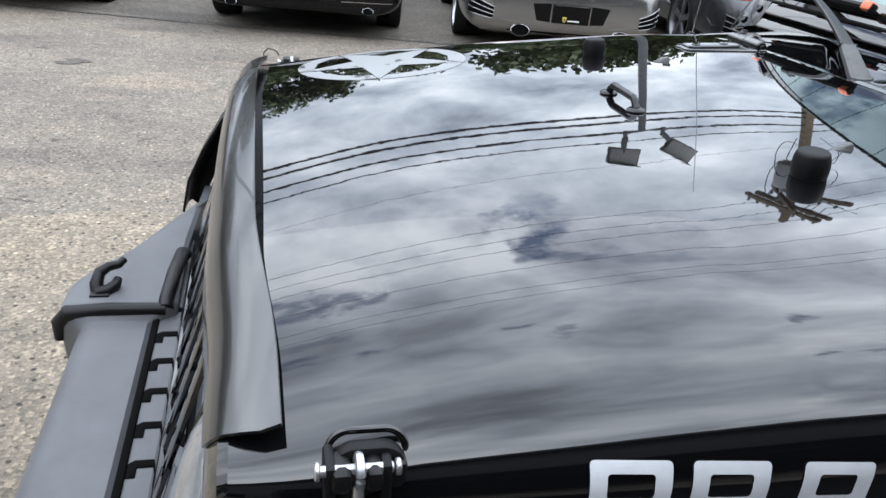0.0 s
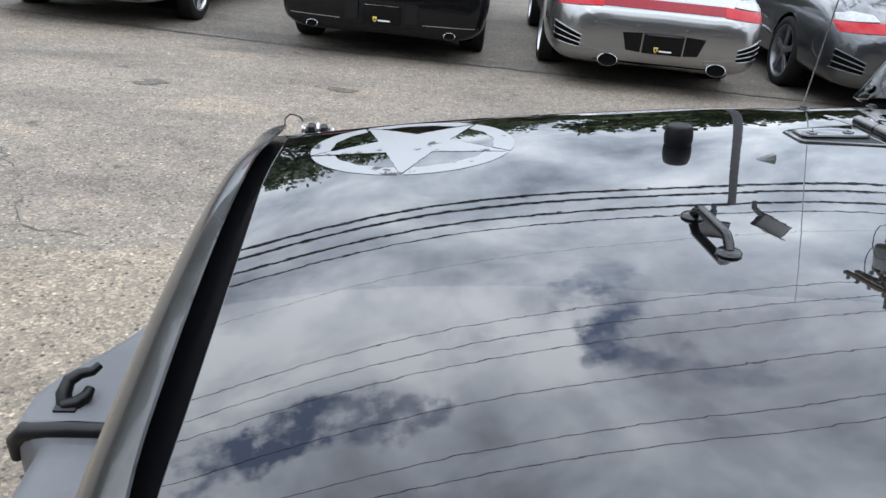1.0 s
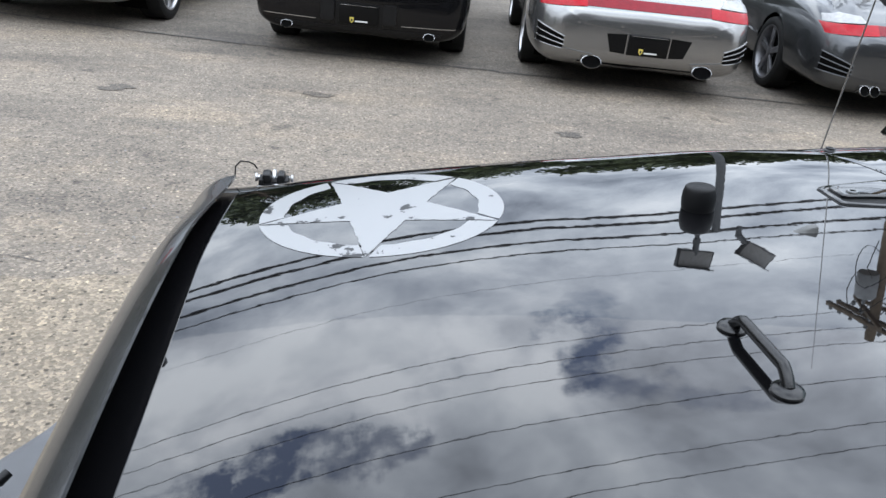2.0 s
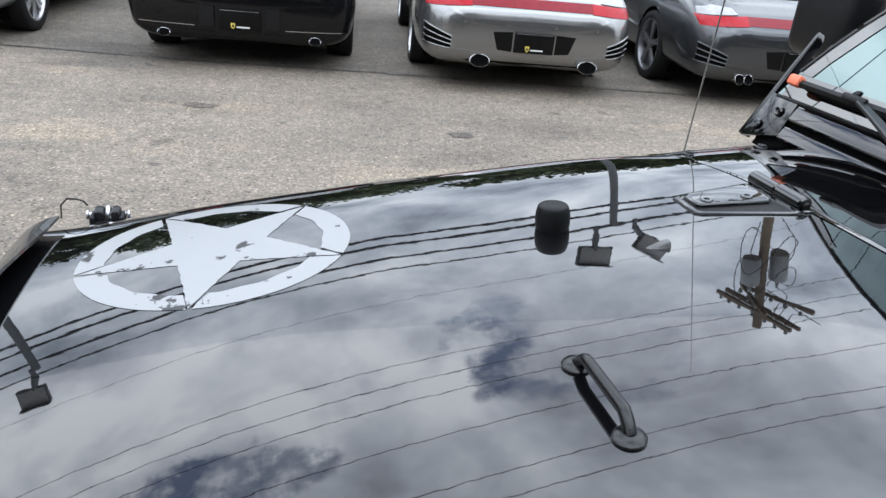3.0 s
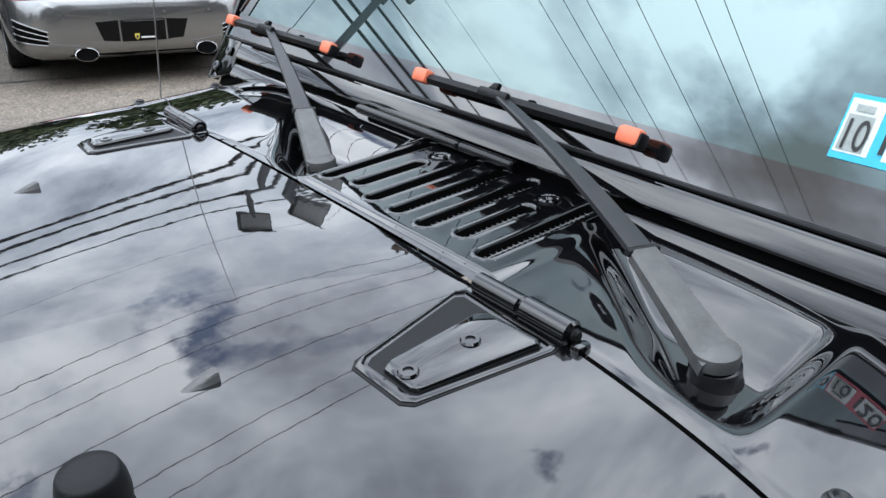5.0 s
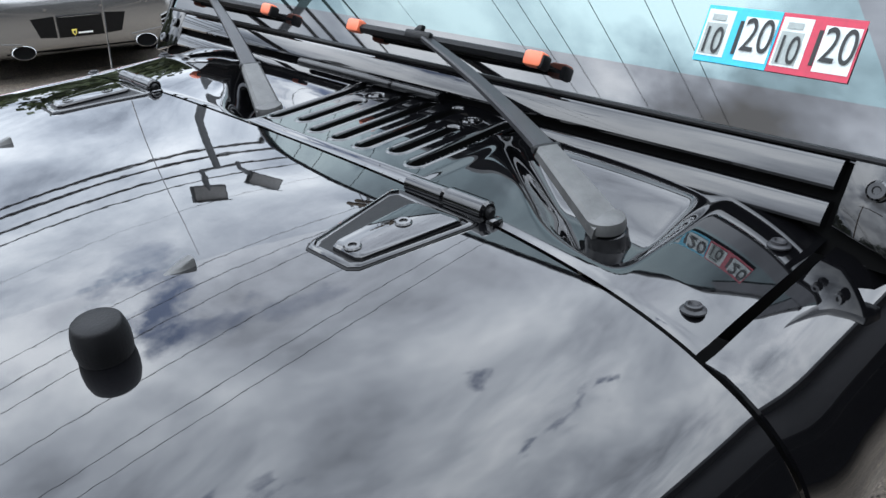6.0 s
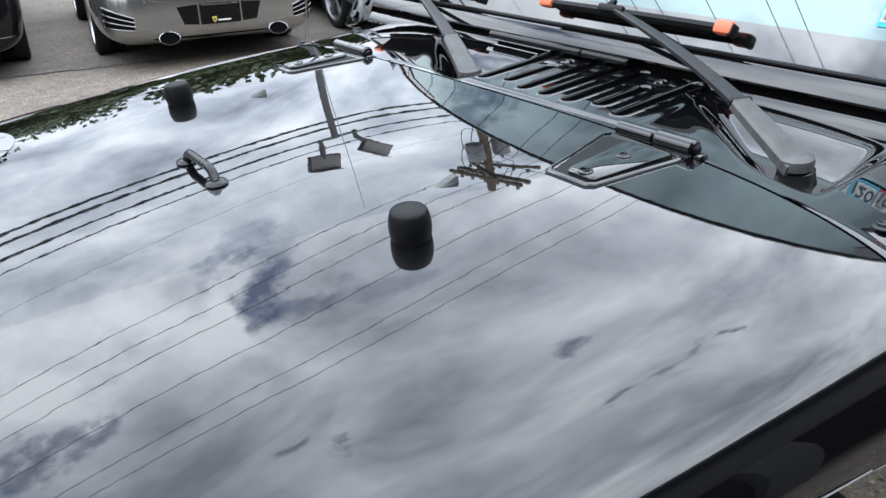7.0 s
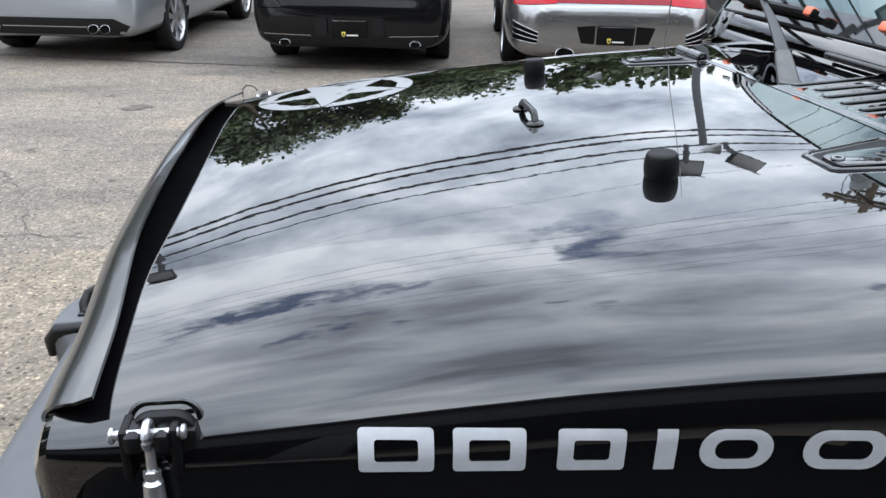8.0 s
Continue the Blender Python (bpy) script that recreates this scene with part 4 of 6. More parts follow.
for k in range(11):
    y = 0.24 - 0.085 * k
    bm = bmesh.new()
    prism(bm, [(-0.019, -0.02), (-0.006, -0.02), (-0.006, 0.0), (0.02, 0.0), (0.02, 0.016), (-0.011, 0.016), (-0.019, 0.009)], 0.006, at(-0.141, y, 0.648), 0.0015)
    part("apron_clip", bm, DARK, bumper)
for s in (-1, 1):
    bm = bmesh.new()
    y = s * (0.33 if s > 0 else 0.5)
    tube(bm, [(-0.272, y - 0.06 * s, 0.666), (-0.276, y - 0.047 * s, 0.688), (-0.271, y - 0.032 * s, 0.703), (-0.256, y - 0.023 * s, 0.71), (-0.239, y - 0.019 * s, 0.712), (-0.231, y - 0.008 * s, 0.717)], [0.013, 0.0125, 0.011, 0.009, 0.008, 0.007], 12)
    tube(bm, [(-0.274, y - 0.06 * s, 0.674), (-0.254, y - 0.057 * s, 0.678), (-0.243, y - 0.045 * s, 0.683), (-0.241, y - 0.032 * s, 0.688)], [0.012, 0.0115, 0.01, 0.008], 12)
    box(bm, (0.034, 0.03, 0.006), at(-0.268, y - 0.062 * s, 0.675), 0.002)
    part("tow_hook", bm, PLASTIC, bumper, "black tow hook")
bm = bmesh.new()
box(bm, (0.1, 0.9, 0.14), at(-0.06, 0, 0.55), 0.01)
part("bumper_beam", bm, DARK, bumper)

# cowl with slotted vent and wiper wells
SLOTS = [(-0.255 + 0.0467 * k, k in (1, 5)) for k in range(7)]


def cowl_z(x, y):
    z = hood_z(x, y)
    # raised pad that carries the slots
    pad = smoothstep(1.0, 1.01, x) * smoothstep(-0.302, -0.285, y) * (1 - smoothstep(0.055, 0.075, y))
    z += 0.002 * pad
    for sy, short in SLOTS:
        x0, x1 = (1.02, 1.196) if not short else (1.034, 1.142)
        r = 0.0125
        cx = min(max(x, x0 + r), x1 - r)
        d = math.hypot(x - cx, y - sy)
        z -= 0.03 * (1 - smoothstep(r - 0.003, r + 0.0005, d))
        if short:
            d2 = math.hypot(x - 1.163, y - sy)
            z -= 0.003 * (1 - smoothstep(0.011, 0.0145, d2))
    # the front edge rolls down to the hood gap
    z -= 0.001 * (1 - smoothstep(0.0, 0.016, x - rear_x(y)))
    for shift in (0.0, 0.589):
        # wiper bowl: a slanting wall with a soft ridge, a deep front, a floor that climbs to the windscreen
        v = y - shift
        slant = (x - 1.124) * 0.8 - (v + 0.292) * 0.6
        inside = smoothstep(0.0, 0.05, slant) * smoothstep(0.996, 1.036, x) * smoothstep(-0.55, -0.512, v)
        z -= 0.034 * inside * (1 - 0.8 * smoothstep(1.085, 1.19, x))
        z += 0.0016 * math.exp(-((slant + 0.004) / 0.016) ** 2) * smoothstep(1.02, 1.07, x) * smoothstep(-0.47, -0.4, v) * (1 - smoothstep(1.13, 1.19, x))
    return z


bm = bmesh.new()
def cowl_point(f, y):
    x = rear_x(y) + 0.0055 + f * (1.2 - rear_x(y))
    return Vector((x, y, cowl_z(x, y)))


grid(bm, cowl_point, span(0.0, 1.0, 110), span(-0.639, 0.639, 440))
cowl = part("cowl", bm, BLACK, offroader, "glossy black cowl panel with seven vent slots")
# near-black tube added along the hood gap to paint its shaded line
bm = bmesh.new()
w = half_width(HOOD_REAR)
pts = [Vector((rear_x(u * w) + 0.0035, u * w * 0.992, hood_z(HOOD_REAR, u * w) - 0.0065)) for u in US]
pts = [Vector((rear_x(w) + 0.0035, -w * 0.99, 0.96))] + pts + [Vector((rear_x(w) + 0.0035, w * 0.99, 1.0))]
tube(bm, pts, 0.0032, 8)
part("hood_gap_shade", bm, DARK, offroader)
# rolled rim, throat coloured near-black for shade, and wire mesh of each slot
def capsule(x0, x1, y, r, n=9):
    return [(x1 - r + r * math.cos(t), y + r * math.sin(t)) for t in span(-math.pi / 2, math.pi / 2, n)] + [(x0 + r + r * math.cos(t), y + r * math.sin(t)) for t in span(math.pi / 2, 1.5 * math.pi, n)]


def slot_ring(name, x0, x1, y, steps, mat, cap=False):
    t = bmesh.new()
    base_z = lambda px, py: hood_z(px, py) + 0.002
    rows_ = [[t.verts.new((px, py, base_z(px, py) + dz)) for px, py in capsule(x0 - g, x1 + g, y, 0.0125 + g)] for g, dz in steps]
    for u_, v_ in zip(rows_, rows_[1:]):
        for k in range(len(u_)):
            t.faces.new((u_[k], u_[(k + 1) % len(u_)], v_[(k + 1) % len(v_)], v_[k]))
    if cap:
        t.faces.new(rows_[-1])
    part(name, t, mat, cowl)


for sy, short in SLOTS:
    x0, x1 = (1.02, 1.196) if not short else (1.034, 1.142)
    slot_ring("slot_rim", x0, x1, sy, [(0.0045, -0.0006), (0.0028, 0.0006), (0.0012, 0.0012), (-0.0005, 0.0012), (-0.002, 0.0002), (-0.003, -0.002)], BLACK)
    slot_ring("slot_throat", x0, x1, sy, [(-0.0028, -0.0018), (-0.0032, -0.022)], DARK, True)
    x0, x1 = (1.024, 1.192) if not short else (1.038, 1.138)
    bm = bmesh.new()
    zz = hood_z(1.1, sy) - 0.008
    for k in range(int((x1 - x0) / 0.0075)):
        x = x0 + 0.0075 * k
        rod(bm, (x, sy - 0.0125, zz + (x - 1.1) * 0.085), (x, sy + 0.0125, zz + (x - 1.1) * 0.085), 0.0006, None, 4)
    for dy in (-0.006, 0.0, 0.006):
        rod(bm, (x0, sy + dy, zz + (x0 - 1.1) * 0.085), (x1, sy + dy, zz + (x1 - 1.1) * 0.085), 0.0006, None, 4)
    part("vent_mesh", bm, WIRE, cowl)
    if short:
        bm = bmesh.new()
        lathe(bm, [(0.0105, 0.0), (0.0105, 0.003), (0.008, 0.0045), (0.005, 0.004), (0.003, 0.0018), (0.001, 0.0018)], at(1.163, sy, cowl_z(1.163, sy)), 20)
        part("screw", bm, BLACK, cowl)
for x, y in ((1.008, -0.612), (1.148, -0.615), (1.008, 0.612), (1.148, 0.615)):
    bm = bmesh.new()
    lathe(bm, [(0.011, 0.0), (0.011, 0.0016), (0.0075, 0.003), (0.007, 0.0055), (0.005, 0.006), (0.003, 0.0035), (0.001, 0.0035)], at(x, y, cowl_z(x, y)), 20)
    part("screw", bm, ARM, cowl, "satin black screw")

# windscreen frame: plane leaning back
LEAN_BACK = radians(25)
WO = Vector((1.238, 0, 1.263))
WV, WNRM = Vector((math.sin(LEAN_BACK), 0, math.cos(LEAN_BACK))), Vector((-math.cos(LEAN_BACK), 0, math.sin(LEAN_BACK)))


def ws(y, v, n=0.0):
    return WO + Vector((0, y, 0)) + WV * v + WNRM * n


WS = Matrix(((0, WV.x, WNRM.x, WO.x), (-1, 0, 0, WO.y), (0, WV.z, WNRM.z, WO.z), (0, 0, 0, 1)))


def strip(bm, y0, y1, prof, taper=0.0):
    """A moulding along y with the outline (v, n), in the windscreen's plane."""
    a = [bm.verts.new(ws(y0, v, n)) for v, n in prof]
    b = [bm.verts.new(ws(y1, v, n)) for v, n in prof]
    k = len(prof)
    for i in range(k):
        bm.faces.new((a[i], a[(i + 1) % k], b[(i + 1) % k], b[i]))
    bm.faces.new(a)
    bm.faces.new(b)


frame_thing = new("windscreen_frame")
frame_thing.parent = offroader
# upper rail and lower lip: flat glossy pressings with a dark gap between
for name, v0, v1 in (("lower_rail", -0.071, -0.041), ("lower_lip", -0.106, -0.0805)):
    bm = bmesh.new()
    strip(bm, -0.633, 0.633, [(v0, -0.02), (v0, 0.0065), (v0 + 0.0025, 0.0088), (v0 + 0.006, 0.0085), (v1 - 0.006, 0.0058), (v1 - 0.002, 0.0042), (v1, 0.001), (v1, -0.02)])
    part(name, bm, BLACK, frame_thing)
# near-black sheet behind both pressings paints the gap's shade
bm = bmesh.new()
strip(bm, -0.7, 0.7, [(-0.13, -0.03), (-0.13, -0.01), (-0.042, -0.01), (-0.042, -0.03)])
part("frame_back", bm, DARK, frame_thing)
bm = bmesh.new()
strip(bm, -0.7, 0.7, [(-0.0405, -0.012), (-0.0405, 0.0036), (-0.0385, 0.0046), (-0.0355, 0.0036), (-0.0345, -0.012)])
part("glass_seal", bm, RUBBER, frame_thing)
EDGE = [(0.704, -0.034), (0.685, 0.015), (0.655, 0.065), (0.62, 0.115), (0.575, 0.17), (0.52, 0.22), (0.44, 0.275), (0.33, 0.325), (0.2, 0.36), (0.1, 0.375), (0.0, 0.38)]
for s in (-1, 1):
    bm = bmesh.new()
    pts = [(0.724, -0.125), (0.739, -0.125), (0.724, -0.01), (0.708, 0.09), (0.702, 0.075), (0.709, 0.0), (0.713, -0.03)]
    prism(bm, [(-s * a, b) for a, b in pts], 0.02, WS @ Matrix.Translation((0, 0, 0.0)), 0.003)
    part("pillar", bm, BLACK, frame_thing)
    bm = bmesh.new()
    prism(bm, [(-s * 0.641, -0.103), (-s * 0.726, -0.127), (-s * 0.712, -0.036), (-s * 0.641, -0.036)], 0.006, WS @ Matrix.Translation((0, 0, 0.003)), 0.0015)
    part("pillar_bracket", bm, BLACK, frame_thing)
    for y, v in ((0.668, -0.063), (0.7, -0.098)):
        bm = bmesh.new()
        lathe(bm, [(0.0095, 0), (0.0095, 0.002), (0.0075, 0.004), (0.004, 0.004), (0.003, 0.0025), (0.001, 0.0025)], WS @ at(-s * y, v, 0.006), 18)
        part("bolt", bm, BLACK, frame_thing)
bm = bmesh.new()
tube(bm, [ws(y, v, 0.0) for y, v in EDGE[1:-1]] + [ws(-y, v, 0.0) for y, v in EDGE[:0:-1]], 0.0045, 8)
part("top_rail", bm, BLACK, frame_thing)
# hinge bars under the glass
for y0, y1 in ((-0.128, -0.032), (-0.029, 0.2)):
    bm = bmesh.new()
    c0, c1 = ws(y0, -0.079, 0.018), ws(y1, -0.079, 0.018)
    rod(bm, c0, c1, 0.0068, None, 18, 0.002)
    part("rest_bar", bm, LOOP, frame_thing, "black rubber-covered bar")

# glass pane with dark printed band
bm = bmesh.new()
prism(bm, [(-y, v) for y, v in EDGE] + [(y, v) for y, v in EDGE[-2::-1]], 0.0012, WS @ Matrix.Translation((0, 0, -0.0006)))
pane = part("windscreen", bm, FILM, frame_thing, "teal mirror-tinted windscreen glass", smooth=False)
bm = bmesh.new()
prism(bm, [(-y, v) for y, v in EDGE] + [(y, v) for y, v in EDGE[-2::-1]], 0.0045, WS @ Matrix.Translation((0, 0, -0.006)))
part("inner_glass", bm, GLASS, frame_thing, smooth=False).visible_shadow = False
bm = bmesh.new()
prism(bm, [(-0.694, -0.034), (0.694, -0.034), (0.684, 0.0095), (-0.684, 0.0095)], 0.0008, WS @ Matrix.Translation((0, 0, 0.0011)))
part("printed_band", bm, FRIT, frame_thing, smooth=False)
for s in (-1, 1):
    bm = bmesh.new()
    prism(bm, [(s * 0.682, 0.0105), (s * 0.66, 0.05), (s * 0.618, 0.112), (s * 0.585, 0.15), (s * 0.565, 0.14), (s * 0.594, 0.1), (s * 0.636, 0.04), (s * 0.652, 0.0105)], 0.0008, WS @ Matrix.Translation((0, 0, 0.0011)))
    part("side_band", bm, FRIT, frame_thing, smooth=False)


# ---- wipers ----
def wiper(pivot, y_out, y_in, v, arm_y):
    w = new("wiper")
    w.parent = offroader
    # spindle boss
    px, py = pivot
    pz = 1.139
    bm = bmesh.new()
    lathe(bm, [(0.03, -0.034), (0.028, -0.02), (0.0245, -0.008), (0.0215, 0.004), (0.0205, 0.013), (0.016, 0.016), (0.004, 0.0165)], at(px + 0.006, py - 0.004, pz, 0, -8, 0), 26)
    part("spindle_cover", bm, LOOP, w)
    tip = ws(arm_y, v, 0.035)
    base = Vector((px, py - 0.004, pz + 0.025))
    d = (tip - base)
    side = d.cross(Vector((0, 0, 1))).normalized()

    def blade_of(f0, f1, w0, w1, t0, t1, lift0, lift1, mat, name, n=8, bevel=0.002):
        t = bmesh.new()
        rings = []
        for i in range(n + 1):
            f = i / n
            c = base + d * (f0 + (f1 - f0) * f) + Vector((0, 0, lift0 + (lift1 - lift0) * f + 0.012 * math.sin(math.pi * (f0 + (f1 - f0) * f))))
            hw, th = w0 + (w1 - w0) * f, t0 + (t1 - t0) * f
            up = side.cross(d).normalized()
            if up.z < 0:
                up = -up
            rings.append([t.verts.new(c + side * a * hw + up * b * th) for a, b in ((-1, -1), (-1, 0.4), (-0.75, 1), (0.75, 1), (1, 0.4), (1, -1))])
        for a, b in zip(rings, rings[1:]):
            for k in range(6):
                t.faces.new((a[k], a[(k + 1) % 6], b[(k + 1) % 6], b[k]))
        t.faces.new(rings[0])
        t.faces.new(rings[-1])
        return part(name, t, mat, w)
    blade_of(0.25, 1.0, 0.0125, 0.006, 0.004, 0.003, 0.004, 0.0, ARM, "arm")
    head = blade_of(-0.02, 0.25, 0.0195, 0.0145, 0.008, 0.006, -0.004, 0.003, CAST, "arm_head")
    head["label"] = "dull grey cast wiper head"
    bm = bmesh.new()
    lathe(bm, [(0.0195, -0.009), (0.0203, -0.002), (0.0192, 0.003), (0.015, 0.005), (0.003, 0.0056)], at(base.x, base.y, base.z, 0, -6, 0), 24)
    part("spindle_cap", bm, CAST, w)
    q = base + d * 0.255 + Vector((0, 0, 0.013))
    bm = bmesh.new()
    rod(bm, q - side * 0.0165, q + side * 0.0165, 0.0045, None, 10, 0.001)
    part("arm_pin", bm, PLASTIC, w)
    q = base + d * 0.62 + Vector((0, 0, 0.0145))
    bm = bmesh.new()
    lathe(bm, [(0.003, 0), (0.003, 0.001), (0.001, 0.0014)], Matrix.Translation(q), 10)
    part("rivet", bm, CHROME, w)
    # blade: spine, rubber edge, end caps, clip
    bl = new("blade")
    bl.parent = w
    bm = bmesh.new()

    def sec(y, k):
        n0, hh = 0.026 - 0.003 * (2 * (y - y_in) / (y_out - y_in) - 1) ** 2, 0.007
        v_, n_ = ((-hh, 0.0), (-hh * 0.9, 0.005), (-0.001, 0.009), (hh * 0.7, 0.006), (hh, 0.0), (0.0, -0.005))[int(k) % 6]
        return ws(y, v + v_ - 0.004, n0 + n_)
    rows_ = grid(bm, sec, span(y_in + 0.016, y_out - 0.004, 12), range(7))
    bmesh.ops.remove_doubles(bm, verts=bm.verts, dist=1e-5)
    bm.faces.ensure_lookup_table()
    bmesh.ops.holes_fill(bm, edges=bm.edges, sides=8)
    part("spine", bm, RUBBER, bl)
    bm = bmesh.new()
    strip(bm, y_in + 0.014, y_out - 0.006, [(v - 0.006, 0.001), (v - 0.007, 0.021), (v - 0.003, 0.021), (v - 0.004, 0.001)])
    part("rubber_edge", bm, RUBBER, bl)
    for y, s in ((y_in, 1), (y_out, -1)):
        bm = bmesh.new()
        box(bm, (0.029, 0.019, 0.018), WS @ at(-(y + (0.024 if s > 0 else -0.011)), v - 0.003, 0.0275), 0.005)
        part("end_cap", bm, ORANGE, bl, "orange shipping cap")
    bm = bmesh.new()
    box(bm, (0.01, 0.018, 0.018), WS @ at(-(y_in + 0.0125), v - 0.005, 0.0255), 0.004)
    part("blade_end", bm, RUBBER, bl)
    bm = bmesh.new()
    box(bm, (0.05, 0.012, 0.009), WS @ at(-arm_y, v - 0.002, 0.039), 0.003)
    prism(bm, [(-0.009, 0.003), (0.007, 0.003), (0.008, 0.013), (-0.001, 0.012)], 0.008, WS @ at(-arm_y - 0.006, v, 0.039), 0.002)
    part("clip", bm, PLASTIC, bl)


wiper((1.074, -0.474), 0.085, -0.296, -0.006, -0.075)
wiper((1.07, 0.116), 0.66, 0.289, -0.006, 0.5)


# ---- registration stickers on the glass ----
def words(text, size, mat, parent, m, name="print"):
    cu = bpy.data.curves.new(name, "FONT")
    cu.body, cu.size, cu.align_x, cu.align_y = text, size, "CENTER", "CENTER"
    cu.extrude = 0.0001
    tmp = bpy.data.objects.new(name, cu)
    scene.collection.objects.link(tmp)
    me = bpy.data.meshes.new_from_object(tmp.evaluated_get(bpy.context.evaluated_depsgraph_get()))
    bpy.data.objects.remove(tmp)
    me.materials.clear()
    me.materials.append(mat)
    ob = new(name, me)
    ob.matrix_world = m
    ob.parent = parent
    return ob


def sticker(y_left, colour, label):
    w, h = 0.0785, 0.058
    st = thing("registration_sticker", label, "sticker")
    cx = -(y_left - w / 2)
    v = 0.0545
    lift = 0.0014

    def sheet(name, x0, y0, x1, y1, mat, k):
        t = bmesh.new()
        prism(t, [(x0, y0), (x1, y0), (x1, y1), (x0, y1)], 0.0004, WS @ at(cx, v, lift + 0.0005 * k))
        part(name, t, mat, st, smooth=False)
    sheet("backing", -w / 2, -h / 2, w / 2, h / 2, colour, 0)
    sheet("paper", -w / 2 + 0.002, -h / 2 + 0.006, -0.008, h / 2 - 0.004, PALE, 1)
    sheet("paper", 0.004, -h / 2 + 0.006, w / 2 - 0.002, h / 2 - 0.008, PALE, 1)
    sheet("month_box", -w / 2 + 0.004, -h / 2 + 0.008, -0.013, h / 2 - 0.018, GREYBOX, 2)
    words("10", 0.034, INK, st, WS @ at(cx - 0.0245, v - 0.008, lift + 0.002) @ Matrix.Diagonal((0.72, 1.15, 1, 1)))
    words("20", 0.046, INK, st, WS @ at(cx + 0.022, v + 0.001, lift + 0.002) @ Matrix.Diagonal((0.7, 1.05, 1, 1)))
    sheet("number_bar", -0.0005, -0.018, 0.0035, 0.016, INK, 2)
    sheet("state_bar", -w / 2 + 0.008, h / 2 - 0.015, -0.016, h / 2 - 0.009, GREYBOX, 3)


sticker(-0.452, CYAN, "cyan registration sticker dated 10 20 on the windscreen")
sticker(-0.531, CRIMSON, "crimson registration sticker dated 10 20 on the windscreen")

# ---- cabin, aerial, mirror, wheels of the off-road vehicle ----
bm = bmesh.new()
box(bm, (0.4, 1.3, 0.3), at(1.58, 0, 1.02), 0.05)
part("dashboard", bm, DASH, offroader)
for s in (-1, 1):
    bm = bmesh.new()
    box(bm, (2.3, 0.04, 0.66), at(2.42, s * 0.735, 0.84), 0.012)
    part("door_side", bm, BLACK, offroader)
bm = bmesh.new()
box(bm, (0.04, 1.44, 0.66), at(3.55, 0, 0.84), 0.012)
part("tailgate", bm, BLACK, offroader)
bm = bmesh.new()
box(bm, (3.6, 1.1, 0.1), at(1.75, 0, 0.55), 0.02)
part("floor_pan", bm, DARK, offroader)
for s in (-1, 1):
    bm = bmesh.new()
    box(bm, (0.16, 0.46, 0.6), at(2.15, s * 0.36, 0.95, 0, 12, 0), 0.05)
    part("seat_back", bm, DASH, offroader)

bm = bmesh.new()
AX, AY = 1.095, 0.762
lathe(bm, [(0.017, 0.0), (0.017, 0.006), (0.011, 0.016), (0.008, 0.03), (0.005, 0.034), (0.001, 0.035)], at(AX, AY, 1.05), 16)
box(bm, (0.05, 0.05, 0.01), at(AX, AY - 0.012, 1.048), 0.003)
part("aerial_base", bm, PLASTIC, offroader)
bm = bmesh.new()
rod(bm, (AX, AY, 1.07), (1.132, AY + 0.002, 1.8), 0.0017, 0.001, 8)
part("aerial_rod", bm, CHROME, offroader, "thin steel aerial rod")

for s in (1,):
    mir = new("door_mirror")
    mir.parent = offroader
    bm = bmesh.new()
    box(bm, (0.1, 0.2, 0.17), at(1.5, s * 0.93, 1.34, 0, 0, s * -6), 0.035, 4)
    part("mirror_shell", bm, PLASTIC, mir)
    bm = bmesh.new()
    box(bm, (0.05, 0.14, 0.04), at(1.5, s * 0.8, 1.27), 0.012)
    part("mirror_foot", bm, PLASTIC, mir)
    bm = bmesh.new()
    box(bm, (0.004, 0.16, 0.13), at(1.554, s * 0.935, 1.34, 0, 0, s * -6), 0.0015)
    part("mirror_glass", bm, CHROME, mir)


def hoop(bm, profile, m, seg=40):
    """Like lathe, open at both ends."""
    rings = [[bm.verts.new(m @ Vector((r * math.cos(2 * math.pi * k / seg), r * math.sin(2 * math.pi * k / seg), z))) for k in range(seg)] for r, z in profile]
    for a, b in zip(rings, rings[1:]):
        for k in range(seg):
            bm.faces.new((a[k], a[(k + 1) % seg], b[(k + 1) % seg], b[k]))


